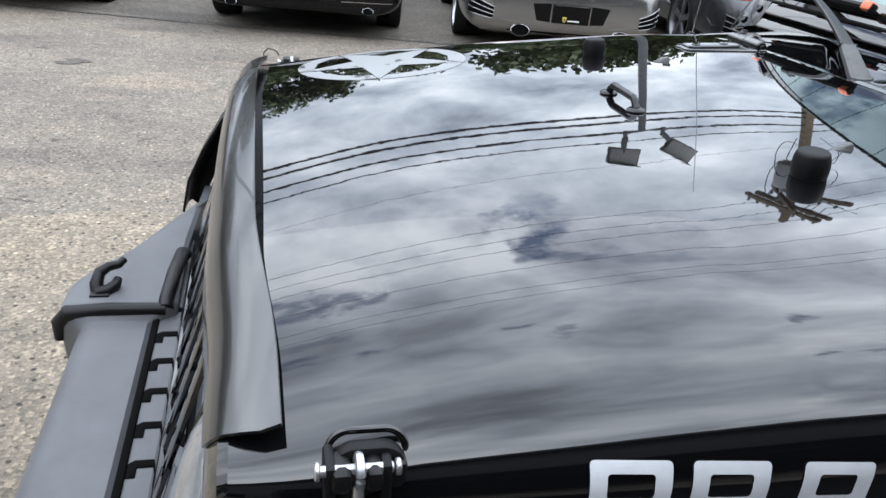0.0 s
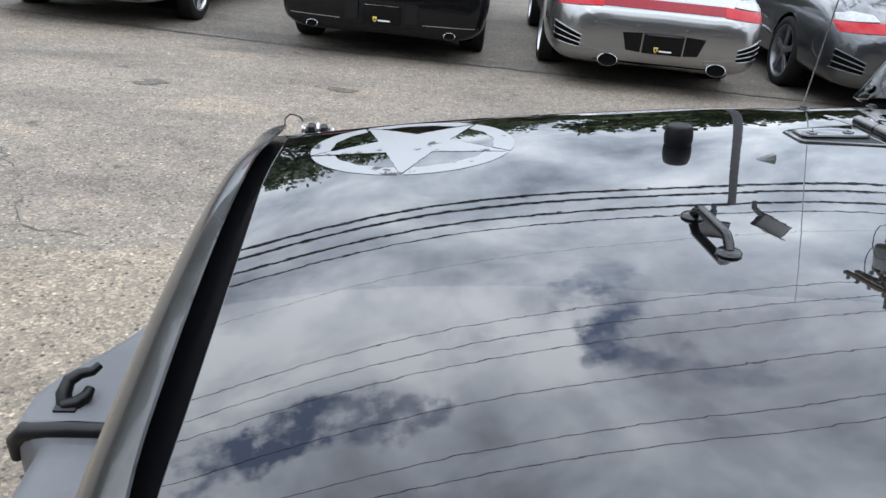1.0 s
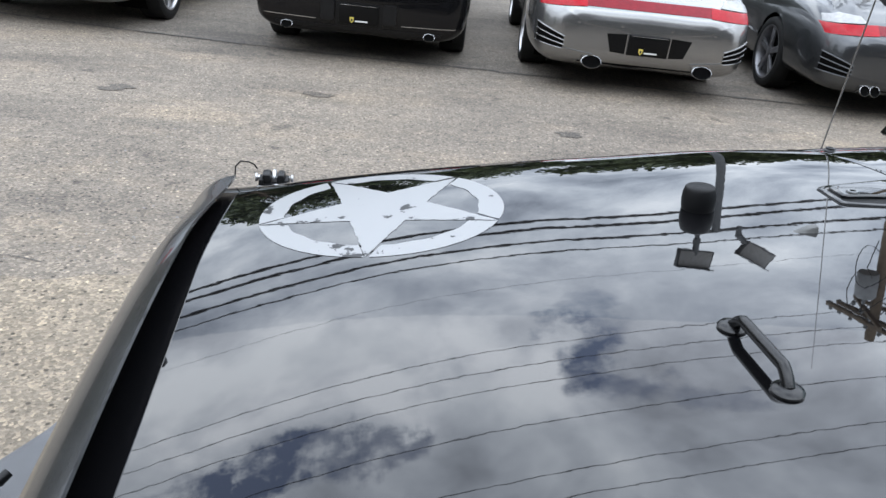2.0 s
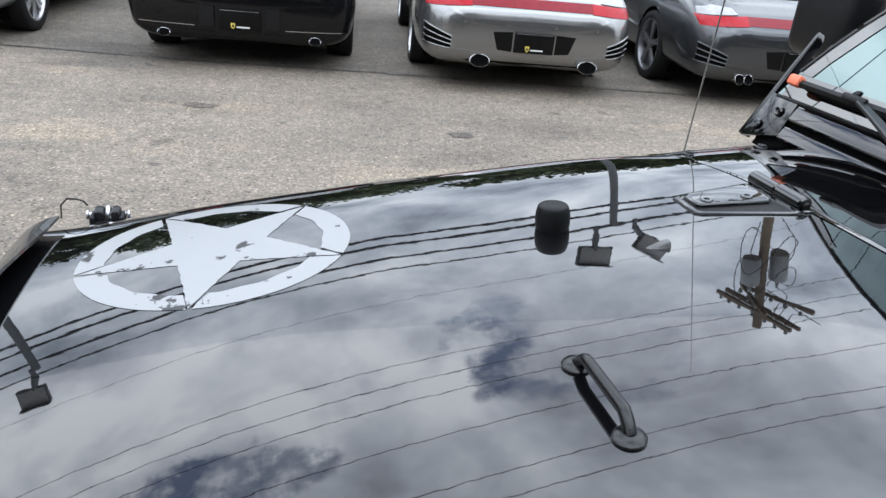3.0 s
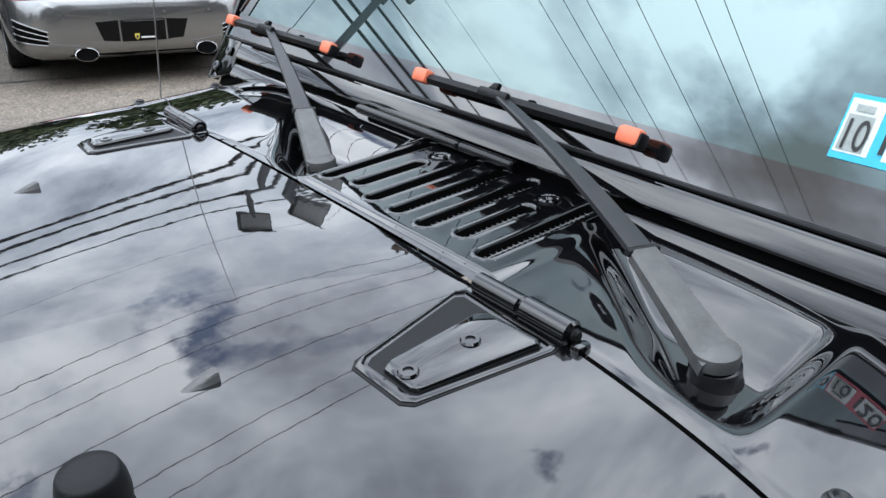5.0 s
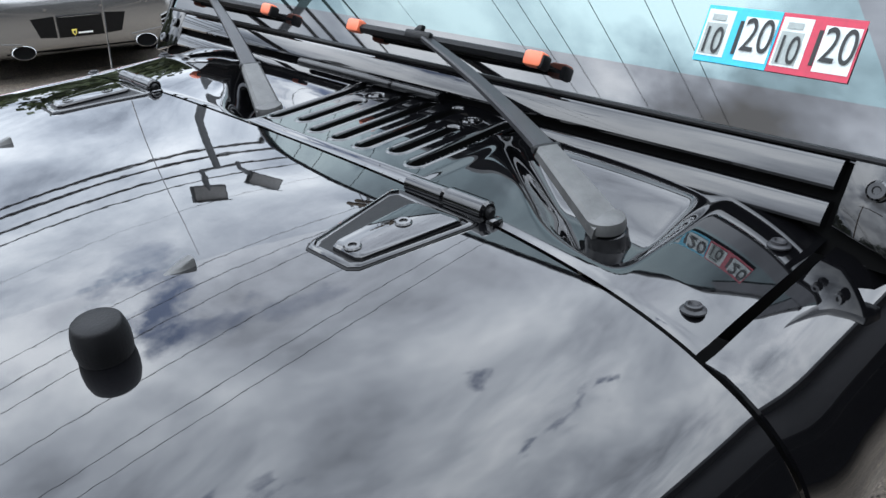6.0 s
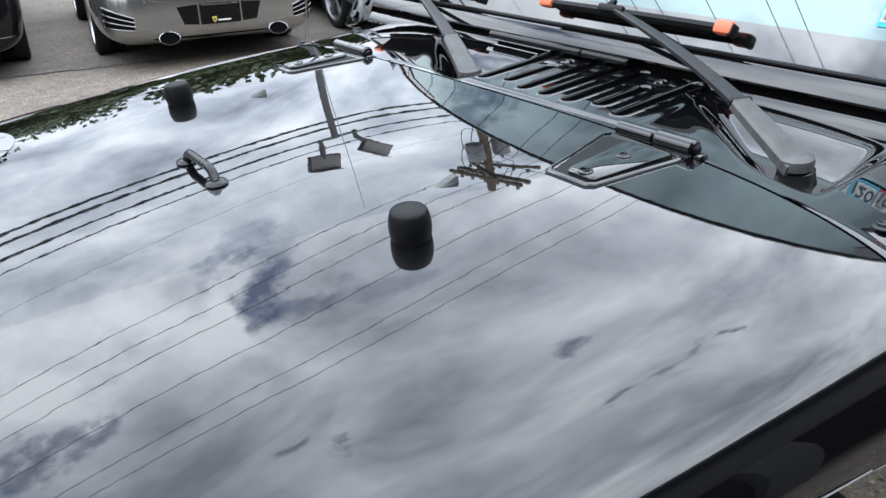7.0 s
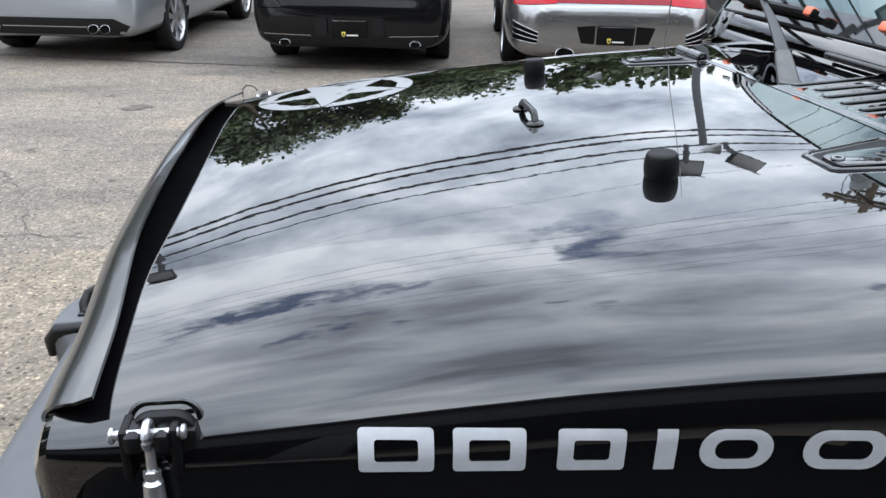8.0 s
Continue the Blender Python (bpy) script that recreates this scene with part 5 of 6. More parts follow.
def wheel(parent, x, y, z, r, width, out, rim_mat, spokes, rim_r=None):
    """A wheel turning about x in its parent's space; out: +1 or -1, the side that shows the rim."""
    wh = new("wheel")
    wh.parent = parent
    wh.matrix_basis = pose(x, y, z)
    rim_r = rim_r or r * 0.73
    m = Matrix(((0, 0, out, 0), (0, 1, 0, 0), (-out, 0, 0, 0), (0, 0, 0, 1)))
    bm = bmesh.new()
    h = width / 2
    hoop(bm, [(rim_r - 0.01, -h + 0.01), (rim_r + 0.01, -h), (r - 0.03, -h), (r - 0.008, -h + 0.012), (r, -h + 0.035), (r, h - 0.035), (r - 0.008, h - 0.012), (r - 0.03, h), (rim_r + 0.012, h), (rim_r - 0.01, h - 0.012)], m, 40)
    part("tyre", bm, TYRE, wh)
    bm = bmesh.new()
    t = bmesh.new()
    rings = []
    for rr, zz in ((rim_r + 0.004, h - 0.012), (rim_r + 0.004, h - 0.004), (rim_r - 0.01, h - 0.006), (rim_r - 0.022, h - 0.03), (rim_r - 0.028, h - 0.12)):
        rings.append([bm.verts.new(m @ Vector((rr * math.cos(a), rr * math.sin(a), zz))) for a in span(0, 2 * math.pi, 40)[:-1]])
    for a, b in zip(rings, rings[1:]):
        for k in range(40):
            bm.faces.new((a[k], a[(k + 1) % 40], b[(k + 1) % 40], b[k]))
    t.free()
    part("rim", bm, rim_mat, wh)
    bm = bmesh.new()
    lathe(bm, [(rim_r - 0.03, h - 0.13), (rim_r - 0.03, h - 0.11), (0.02, h - 0.11)], m, 30)
    part("brake_disc", bm, DARK, wh)
    for k in range(spokes):
        a = 2 * math.pi * k / spokes
        for da in (-0.1, 0.1):
            bm = bmesh.new()
            p = [(0.035, -0.016), (0.035, 0.016), (rim_r - 0.015, 0.011), (rim_r - 0.015, -0.011)]
            prism(bm, p, 0.025, m @ Matrix.Rotation(a + da, 4, "Z") @ Matrix.Translation((0, 0, h - 0.022)), 0.004)
            part("spoke", bm, rim_mat, wh)
    bm = bmesh.new()
    lathe(bm, [(0.055, h - 0.06), (0.055, h - 0.026), (0.035, h - 0.018), (0.004, h - 0.017)], m, 24)
    part("hub", bm, rim_mat, wh)
    return wh


for x in (0.42, 2.95):
    for s in (-1, 1):
        wh = wheel(offroader, 0, 0, 0, 0.4, 0.25, 1, GUNMETAL, 5, 0.23)
        wh.matrix_basis = pose(x, s * 0.78, 0.4, 0, 0, 90 if s > 0 else -90)


# ---- parked cars ----
def spline(vals, n):
    """Catmull-Rom through rows of numbers."""
    v = np.array(vals, float)
    out = []
    for i in range(len(v) - 1):
        p0, p1, p2, p3 = v[max(i - 1, 0)], v[i], v[i + 1], v[min(i + 2, len(v) - 1)]
        for k in range(n):
            t = k / n
            out.append(0.5 * (2 * p1 + (p2 - p0) * t + (2 * p0 - 5 * p1 + 4 * p2 - p3) * t * t + (3 * p1 - p0 - 3 * p2 + p3) * t ** 3))
    out.append(v[-1])
    return out


def section(y, w, zb, zs, gw, gt, zt):
    h = zs - zb
    return [(0, y, zb), (0.7 * w, y, zb), (0.93 * w, y, zb + 0.1 * h), (0.985 * w, y, zb + 0.3 * h), (w, y, zb + 0.55 * h), (0.97 * w, y, zb + 0.85 * h), (0.9 * w, y, zs),
            (gw, y, zs + 0.25 * (zt - zs)), (gt, y, zs + 0.85 * (zt - zs)), (0.55 * gt, y, zt - 0.005), (0, y, zt)]


class Body:
    def __init__(self, car, stations, mat, wheels, wr, label):
        secs = [np.array(section(*s)) for s in stations]
        dense = spline([s.flatten() for s in secs], 7)
        rows_ = []
        for d in dense:
            half = spline(d.reshape(-1, 3), 5)
            rows_.append([Vector(p) for p in half] + [Vector((-p[0], p[1], p[2])) for p in half[-2::-1]])
        bm = bmesh.new()
        vr_ = [[bm.verts.new(p) for p in r] for r in rows_]
        n = len(vr_[0])
        for a, b in zip(vr_, vr_[1:]):
            for k in range(n - 1):
                bm.faces.new((a[k], a[k + 1], b[k + 1], b[k]))
        for r in (vr_[0], vr_[-1]):
            c = bm.verts.new(sum((v.co for v in r), Vector()) / n)
            for k in range(n - 1):
                bm.faces.new((r[k], r[k + 1], c))
        bmesh.ops.remove_doubles(bm, verts=bm.verts, dist=1e-4)
        self.tree = BVHTree.FromBMesh(bm)
        R = wr + 0.035
        for wy in wheels:
            for v in bm.verts:
                d = math.hypot(v.co.y - wy, v.co.z - wr)
                if abs(v.co.x) > 0.45 and R - 0.03 < d < R + 0.03:
                    f = R / d
                    v.co.y, v.co.z = wy + (v.co.y - wy) * f, wr + (v.co.z - wr) * f
            dead = [f for f in bm.faces if abs(f.calc_center_median().x) > 0.5 and math.hypot(f.calc_center_median().y - wy, f.calc_center_median().z - wr) < R - 0.002]
            bmesh.ops.delete(bm, geom=dead, context="FACES")
        self.car = car
        self.ob = part("body", bm, mat, car, label)
        for wy in wheels:
            for s in (-1, 1):
                t = bmesh.new()
                grid(t, lambda a, x: Vector((s * x, wy + R * math.cos(a), wr + R * math.sin(a))), span(-0.6, math.pi + 0.6, 26), (0.5, 0.6, 0.7, 0.8))
                part("arch_liner", t, DARK, car)

    def hit(self, a, b, axis="y"):
        if axis == "y":
            p = self.tree.ray_cast(Vector((a, -1, b)), Vector((0, 1, 0)))[0]
        else:
            p = self.tree.ray_cast(Vector((3 * (1 if axis == "+" else -1), a, b)), Vector((-1 if axis == "+" else 1, 0, 0)))[0]
        return p

    def patch(self, name, poly, mat, label="", out=0.004, deep=0.02, axis="y", cell=0.05, parent=None):
        """A piece that follows the body; poly in (x, z) seen from behind, or (y, z) from a side."""
        t = bmesh.new()
        t.faces.new([t.verts.new((a, b, 0)) for a, b in poly])
        bmesh.ops.triangulate(t, faces=t.faces)
        for ax in (0, 1):
            lo, hi = min(p[ax] for p in poly), max(p[ax] for p in poly)
            v = lo + cell
            while v < hi - 1e-4:
                co, no = [0, 0, 0], [0, 0, 0]
                co[ax], no[ax] = v, 1
                bmesh.ops.bisect_plane(t, geom=t.verts[:] + t.edges[:] + t.faces[:], plane_co=co, plane_no=no)
                v += cell
        last = Vector((0, 0.1, 0.5))
        for v in t.verts:
            p = self.hit(v.co.x, v.co.y, axis)
            if p is None:
                p = Vector((v.co.x, last.y, v.co.y)) if axis == "y" else Vector((last.x, v.co.x, v.co.y))
            last = p
            v.co = p + (Vector((0, -out, 0)) if axis == "y" else Vector((out * (1 if axis == "+" else -1), 0, 0)))
        ext = bmesh.ops.extrude_face_region(t, geom=t.faces[:])
        vs = [e for e in ext["geom"] if isinstance(e, bmesh.types.BMVert)]
        bmesh.ops.translate(t, verts=vs, vec=(0, deep, 0) if axis == "y" else ((-deep if axis == "+" else deep), 0, 0))
        return part(name, t, mat, parent or self.car, label)


def rect(x0, z0, x1, z1):
    return [(x0, z0), (x1, z0), (x1, z1), (x0, z1)]


def rounded(x0, z0, x1, z1, r, n=4):
    pts = []
    for cx, cy, s in ((x1 - r, z1 - r, 0), (x0 + r, z1 - r, 90), (x0 + r, z0 + r, 180), (x1 - r, z0 + r, 270)):
        pts += [(cx + r * math.cos(math.radians(s + 90 * i / n)), cy + r * math.sin(math.radians(s + 90 * i / n))) for i in range(n + 1)]
    return pts


def plate_on(b, x, z, y):
    pl = new("dealer_plate")
    pl.parent = b.car
    m = at(x, y, z, 4)
    t = bmesh.new()
    box(t, (0.33, 0.012, 0.165), m, 0.004)
    part("plate_panel", t, PLATE, pl, "black dealer plate")
    t = bmesh.new()
    box(t, (0.3, 0.006, 0.003), m @ at(0, -0.0085, 0.074), 0.001)
    part("plate_rim", t, CHROME, pl)
    t = bmesh.new()
    prism(t, [(-0.018, 0.024), (0.018, 0.024), (0.015, -0.006), (0, -0.024), (-0.015, -0.006)], 0.004, m @ at(-0.055, -0.009, -0.048, 90), 0.0)
    part("crest", t, YELLOW, pl, "yellow shield badge", smooth=False)
    t = bmesh.new()
    prism(t, [(-0.009, 0.012), (0.009, 0.012), (0.007, -0.004), (0, -0.013), (-0.007, -0.004)], 0.003, m @ at(-0.055, -0.012, -0.048, 90), 0.0)
    part("crest_mark", t, INK, pl, smooth=False)
    t = bmesh.new()
    box(t, (0.105, 0.004, 0.012), m @ at(0.025, -0.009, -0.054), 0.001)
    part("name_bar", t, WHITE, pl)


def tailpipe(car, x, y, z, rx, rz, length=0.2):
    t = bmesh.new()
    ring = [(math.cos(a), math.sin(a)) for a in span(0, 2 * math.pi, 26)[:-1]]
    rows_ = []
    for s, d in ((1.0, length), (1.0, 0.01), (0.985, 0.0), (0.945, -0.001), (0.9, 0.006), (0.88, length * 0.8)):
        rows_.append([t.verts.new((x + rx * s * a, y + d + (0.02 * b if d < 0.02 else 0), z + rz * s * b)) for a, b in ring])
    for a, b in zip(rows_, rows_[1:]):
        for k in range(len(ring)):
            t.faces.new((a[k], a[(k + 1) % len(ring)], b[(k + 1) % len(ring)], b[k]))
    p = part("tailpipe", t, CHROME, car, "chrome exhaust tip")
    # near-black disc across the bore paints the shade inside the pipe
    t = bmesh.new()
    vs = [t.verts.new((x + rx * 0.895 * a, y + 0.02, z + rz * 0.895 * b)) for a, b in ring]
    t.faces.new(vs)
    part("pipe_dark", t, DARK, p, smooth=False)


def coupe(paint_mat, loc, turn, label, rim, dual, strip_lamp):
    car = thing("coupe", label, "car", "parked cars", loc, turn, 1.04)
    st = [(0.0, 0.56, 0.37, 0.56, 0.5, 0.42, 0.6), (0.02, 0.7, 0.29, 0.62, 0.6, 0.5, 0.665), (0.07, 0.79, 0.235, 0.66, 0.68, 0.58, 0.72), (0.17, 0.865, 0.205, 0.73, 0.74, 0.62, 0.80), (0.34, 0.905, 0.2, 0.80, 0.76, 0.62, 0.885),
          (0.6, 0.925, 0.2, 0.85, 0.74, 0.6, 0.97), (0.95, 0.925, 0.2, 0.875, 0.7, 0.56, 1.09), (1.4, 0.905, 0.18, 0.87, 0.7, 0.55, 1.22), (1.9, 0.88, 0.18, 0.86, 0.72, 0.56, 1.3), (2.4, 0.87, 0.18, 0.86, 0.74, 0.55, 1.29), (2.9, 0.88, 0.18, 0.85, 0.74, 0.5, 1.1),
          (3.3, 0.89, 0.2, 0.84, 0.7, 0.45, 0.91), (3.8, 0.88, 0.2, 0.78, 0.62, 0.4, 0.81), (4.2, 0.8, 0.22, 0.65, 0.5, 0.35, 0.68), (4.4, 0.6, 0.28, 0.5, 0.4, 0.3, 0.53)]
    WY, WR = (1.14, 3.42), 0.325
    b = Body(car, st, paint_mat, WY, WR, "")
    for wy in WY:
        for s in (-1, 1):
            wheel(car, s * 0.79, wy, WR, WR, 0.25, s, rim, 5, 0.245)
    # lamps, with a red band between them where it has one
    for s in (-1, 1):
        b.patch("tail_lamp", [(s * 0.5, 0.69), (s * 0.862, 0.66), (s * 0.875, 0.735), (s * 0.5, 0.765)], REDLENS, "red tail lamp", out=0.008, deep=0.03, cell=0.02)
        b.patch("lamp_top", [(s * 0.58, 0.77), (s * 0.862, 0.742), (s * 0.85, 0.79), (s * 0.75, 0.82), (s * 0.62, 0.815)], CLEARLENS, "clear lamp glass", out=0.012, deep=0.03, cell=0.02)
        # near-black sheet on the skin paints the vent's inner shade
        b.patch("bumper_vent", [(s * 0.655, 0.345), (s * 0.86, 0.37), (s * 0.865, 0.52), (s * 0.655, 0.44)], DARK, out=0.003, deep=0.01, cell=0.02)
        for k in range(4):
            f = k / 3
            t = bmesh.new()
            pts = []
            for q in span(0.0, 1.0, 12):
                p = b.hit(s * (0.645 + 0.22 * q), 0.342 + 0.098 * f + (0.026 + 0.056 * f) * q)
                if p is not None:
                    pts.append(p + Vector((s * 0.003, -0.005, 0)))
            tube(t, pts, 0.0055, 8)
            part("vent_slat", t, paint_mat, car)
        b.patch("bumper_line", [(s * 0.4, 0.312), (s * 0.66, 0.342), (s * 0.66, 0.354), (s * 0.4, 0.32)], paint_mat, out=0.012, deep=0.01)
        b.patch("plate_wing", [(s * 0.18 + 0.03, 0.35), (s * 0.3 + 0.03, 0.36), (s * 0.345 + 0.03, 0.5), (s * 0.18 + 0.03, 0.51)], PLATE, out=0.003, deep=0.01)
        for x in (0.2, 0.55):
            p = b.hit(s * x, 0.565)
            t = bmesh.new()
            lathe(t, [(0.012, 0), (0.012, 0.004), (0.002, 0.005)], at(p.x, p.y + 0.002, p.z, 90), 12)
            part("park_sensor", t, paint_mat, car)
    if strip_lamp:
        b.patch("reflector_strip", rect(-0.5, 0.693, 0.5, 0.763), DARKRED, "dark red reflector strip")
    b.patch("valance", [(-0.5, 0.2), (0.5, 0.2), (0.52, 0.26), (-0.52, 0.26)], DARK, out=0.002, deep=0.02)
    plate_on(b, 0.03, 0.43, b.hit(0, 0.43).y - 0.012)
    if dual:
        for s in (-1, 1):
            for d in (-0.042, 0.042):
                tailpipe(car, s * 0.46 + d, -0.005, 0.255, 0.044, 0.042)
    else:
        for s in (-1, 1):
            tailpipe(car, s * 0.455 + 0.05, -0.01, 0.265, 0.085, 0.05)
    b.patch("engine_grille", rect(-0.35, 0.9, 0.35, 0.94), DARK, out=0.003, deep=0.02)
    b.patch("rear_window", [(-0.5, 0.99), (0.5, 0.99), (0.4, 1.2), (-0.4, 1.2)], TINT, out=0.003, deep=0.01)
    for s in ("+", "-"):
        b.patch("side_window", [(1.15, 0.93), (2.85, 0.93), (2.3, 1.2), (1.5, 1.17)], TINT, out=0.003, deep=0.01, axis=s, cell=0.1)
    return car


def muscle_car(loc, turn):
    car = thing("muscle_car", "black two-door car with a black plate and oval exhausts", "car", "parked cars", loc, turn, 1.04)
    st = [(0.0, 0.74, 0.36, 0.55, 0.66, 0.6, 0.60), (0.025, 0.81, 0.27, 0.66, 0.74, 0.66, 0.70), (0.06, 0.86, 0.235, 0.80, 0.8, 0.7, 0.88), (0.16, 0.905, 0.22, 0.87, 0.8, 0.7, 0.95), (0.4, 0.93, 0.22, 0.9, 0.78, 0.68, 0.985),
          (0.9, 0.935, 0.21, 0.92, 0.74, 0.6, 1.06), (1.3, 0.93, 0.2, 0.92, 0.7, 0.56, 1.25), (1.9, 0.92, 0.2, 0.91, 0.7, 0.56, 1.37), (2.4, 0.92, 0.2, 0.9, 0.7, 0.56, 1.36), (2.9, 0.92, 0.2, 0.9, 0.72, 0.55, 1.15), (3.3, 0.92, 0.2, 0.9, 0.75, 0.5, 0.99), (4.2, 0.91, 0.22, 0.86, 0.72, 0.5, 0.9), (4.6, 0.88, 0.25, 0.78, 0.6, 0.4, 0.8), (4.75, 0.75, 0.32, 0.6, 0.5, 0.3, 0.65)]
    WY, WR = (1.02, 3.75), 0.345
    b = Body(car, st, CARBLACK, WY, WR, "")
    for wy in WY:
        for s in (-1, 1):
            wheel(car, s * 0.8, wy, WR, WR, 0.24, s, GUNMETAL, 5, 0.24)
    for s in (-1, 1):
        b.patch("overrider", rounded(s * 0.26 - 0.055, 0.34, s * 0.26 + 0.055, 0.505, 0.02), PLASTIC, "black bumper block", out=0.03, deep=0.06)
        for k in range(3):
            b.patch("tail_lamp", rect(s * (0.5 + 0.1 * k) - 0.04, 0.7, s * (0.5 + 0.1 * k) + 0.04, 0.82), DARKRED, "dark red lamp bar")
        tailpipe(car, s * 0.6, -0.015, 0.275, 0.05, 0.03)
        b.patch("bumper_line", [(s * 0.36, 0.338), (s * 0.84, 0.35), (s * 0.84, 0.355), (s * 0.36, 0.344)], CHROME, out=0.003, deep=0.01)
    b.patch("plate_recess", rounded(-0.2, 0.3, 0.2, 0.5, 0.02), PLASTIC, out=0.002, deep=0.01)
    b.patch("valance", rect(-0.7, 0.225, 0.7, 0.3), PLASTIC, out=0.004, deep=0.02)
    b.patch("boot_line", rect(-0.8, 0.575, 0.8, 0.583), DARK, out=0.002, deep=0.01)
    plate_on(b, 0, 0.405, b.hit(0, 0.42).y - 0.014)
    b.patch("rear_window", [(-0.52, 1.1), (0.52, 1.1), (0.42, 1.3), (-0.42, 1.3)], TINT, out=0.003, deep=0.01)
    for s in ("+", "-"):
        b.patch("side_window", [(1.3, 0.98), (2.95, 0.98), (2.5, 1.26), (1.6, 1.26)], TINT, out=0.003, deep=0.01, axis=s, cell=0.1)
    return car


def saloon(loc, turn):
    car = thing("saloon", "pale silver saloon with paired chrome exhausts and dark apron", "car", "parked cars", loc, turn, 1.04)
    st = [(0.0, 0.72, 0.42, 0.62, 0.62, 0.55, 0.68), (0.03, 0.82, 0.3, 0.74, 0.72, 0.64, 0.79), (0.1, 0.88, 0.25, 0.84, 0.78, 0.68, 0.92), (0.25, 0.915, 0.23, 0.9, 0.78, 0.68, 1.0), (0.6, 0.93, 0.22, 0.93, 0.74, 0.62, 1.06), (1.1, 0.93, 0.2, 0.94, 0.7, 0.56, 1.22),
          (1.8, 0.925, 0.2, 0.94, 0.7, 0.56, 1.39), (2.5, 0.92, 0.2, 0.93, 0.7, 0.56, 1.4), (3.1, 0.92, 0.2, 0.92, 0.72, 0.55, 1.18), (3.6, 0.92, 0.2, 0.9, 0.72, 0.5, 1.0), (4.3, 0.9, 0.22, 0.84, 0.66, 0.45, 0.88), (4.6, 0.84, 0.25, 0.74, 0.6, 0.4, 0.78), (4.7, 0.7, 0.32, 0.6, 0.5, 0.3, 0.64)]
    WY, WR = (0.98, 3.72), 0.335
    b = Body(car, st, ICE, WY, WR, "")
    for wy in WY:
        for s in (-1, 1):
            wheel(car, s * 0.8, wy, WR, WR, 0.24, s, ALLOY, 7, 0.24)
    b.patch("apron", [(-0.72, 0.27), (0.72, 0.27), (0.8, 0.36), (0.66, 0.43), (-0.66, 0.43), (-0.8, 0.36)], PLASTIC, "dark lower apron", out=0.006, deep=0.03)
    b.patch("apron_trim", rect(-0.4, 0.345, 0.4, 0.353), CHROME, out=0.012, deep=0.01)
    for s in (-1, 1):
        for d in (-0.055, 0.055):
            tailpipe(car, s * 0.52 + d, -0.02, 0.335, 0.05, 0.04)
        b.patch("tail_lamp", [(s * 0.45, 0.76), (s * 0.84, 0.74), (s * 0.86, 0.86), (s * 0.45, 0.88)], REDLENS, "red tail lamp")
    b.patch("rear_window", [(-0.5, 1.12), (0.5, 1.12), (0.42, 1.33), (-0.42, 1.33)], TINT, out=0.003, deep=0.01)
    for s in ("+", "-"):
        b.patch("side_window", [(1.2, 1.0), (3.1, 1.0), (2.6, 1.28), (1.6, 1.28)], TINT, out=0.003, deep=0.01, axis=s, cell=0.1)
    return car


coupe(SILVER, (2.75, 5.8, 0), -9.0, "silver two-door sports coupe with a full-width red lamp strip", ALLOY, False, True)
coupe(GREY, (5.2, 5.47, 0), -7.0, "dark grey sports coupe with red and clear tail lamps", GUNMETAL, True, True)
muscle_car((0.37, 6.41, 0), -8.0)
coupe(ICE, (7.75, 5.0, 0), -9.0, "pale silver sports coupe with red tail lamps", ALLOY, False, True)
saloon((-2.58, 7.0, 0), -9.0)



# ---- lamp posts, utility pole, overhead lines ----
def flood(parent, centre, size, lean, nod):
    """A flood lamp: ribbed case, hood over the glass, yoke; lean turns it in the upright plane, nod tips its face down."""
    m = at(*centre, 0, -lean, 0) @ at(0, 0, 0, nod)
    w, h = size
    f = new("flood_lamp")
    f.parent = parent
    t = bmesh.new()
    box(t, (w, 0.12, h), m, 0.02)
    box(t, (w * 0.7, 0.1, h * 0.6), m @ at(0, 0.1, 0), 0.03)
    for k in range(5):
        box(t, (0.015, 0.06, h * 0.55), m @ at(w * (-0.28 + 0.14 * k), 0.16, 0), 0.003)
    part("lamp_case", t, GALV, f)
    t = bmesh.new()
    box(t, (w * 0.9, 0.012, h * 0.84), m @ at(0, -0.062, 0), 0.003)
    part("lamp_glass", t, CLEARLENS, f)
    t = bmesh.new()
    box(t, (w * 1.02, 0.16, 0.02), m @ at(0, -0.12, h * 0.49), 0.004)
    part("lamp_visor", t, GALV, f)


def lamp_post(x, y, h, heads, label):
    post = thing("lamp_post", label, "street lamp", "yard lamps")
    t = bmesh.new()
    rod(t, (x, y, -0.02), (x, y, h), 0.1, 0.075, 14)
    box(t, (0.3, 0.3, 0.04), at(x, y, 0.02), 0.008)
    part("post", t, GALV, post)
    if len(heads) > 1:
        t = bmesh.new()
        rod(t, (heads[0][0] - 0.06, y, h), (heads[-1][0] + 0.06, y, h), 0.035, None, 10)
        part("cross_bar", t, GALV, post)
    for foot, centre, size, lean, nod in heads:
        t = bmesh.new()
        rod(t, (foot, y, h - 0.05), (foot, y, h + 0.18), 0.05, None, 10)
        rod(t, (foot, y, h + 0.16), centre, 0.07, 0.05, 10)
        part("knuckle", t, GALV, post)
        flood(post, centre, size, lean, nod)


lamp_post(6.28, 12.0, 6.45, [(5.93, (5.86, 11.95, 7.15), (0.72, 0.48), 16, 14), (6.74, (7.1, 11.95, 7.2), (0.8, 0.42), 41, 10)], "grey steel lamp post with two flood lamps")
lamp_post(-5.0, 11.6, 6.4, [(-5.1, (-5.28, 11.55, 7.0), (0.54, 0.42), 3, 12)], "grey steel lamp post with one flood lamp")

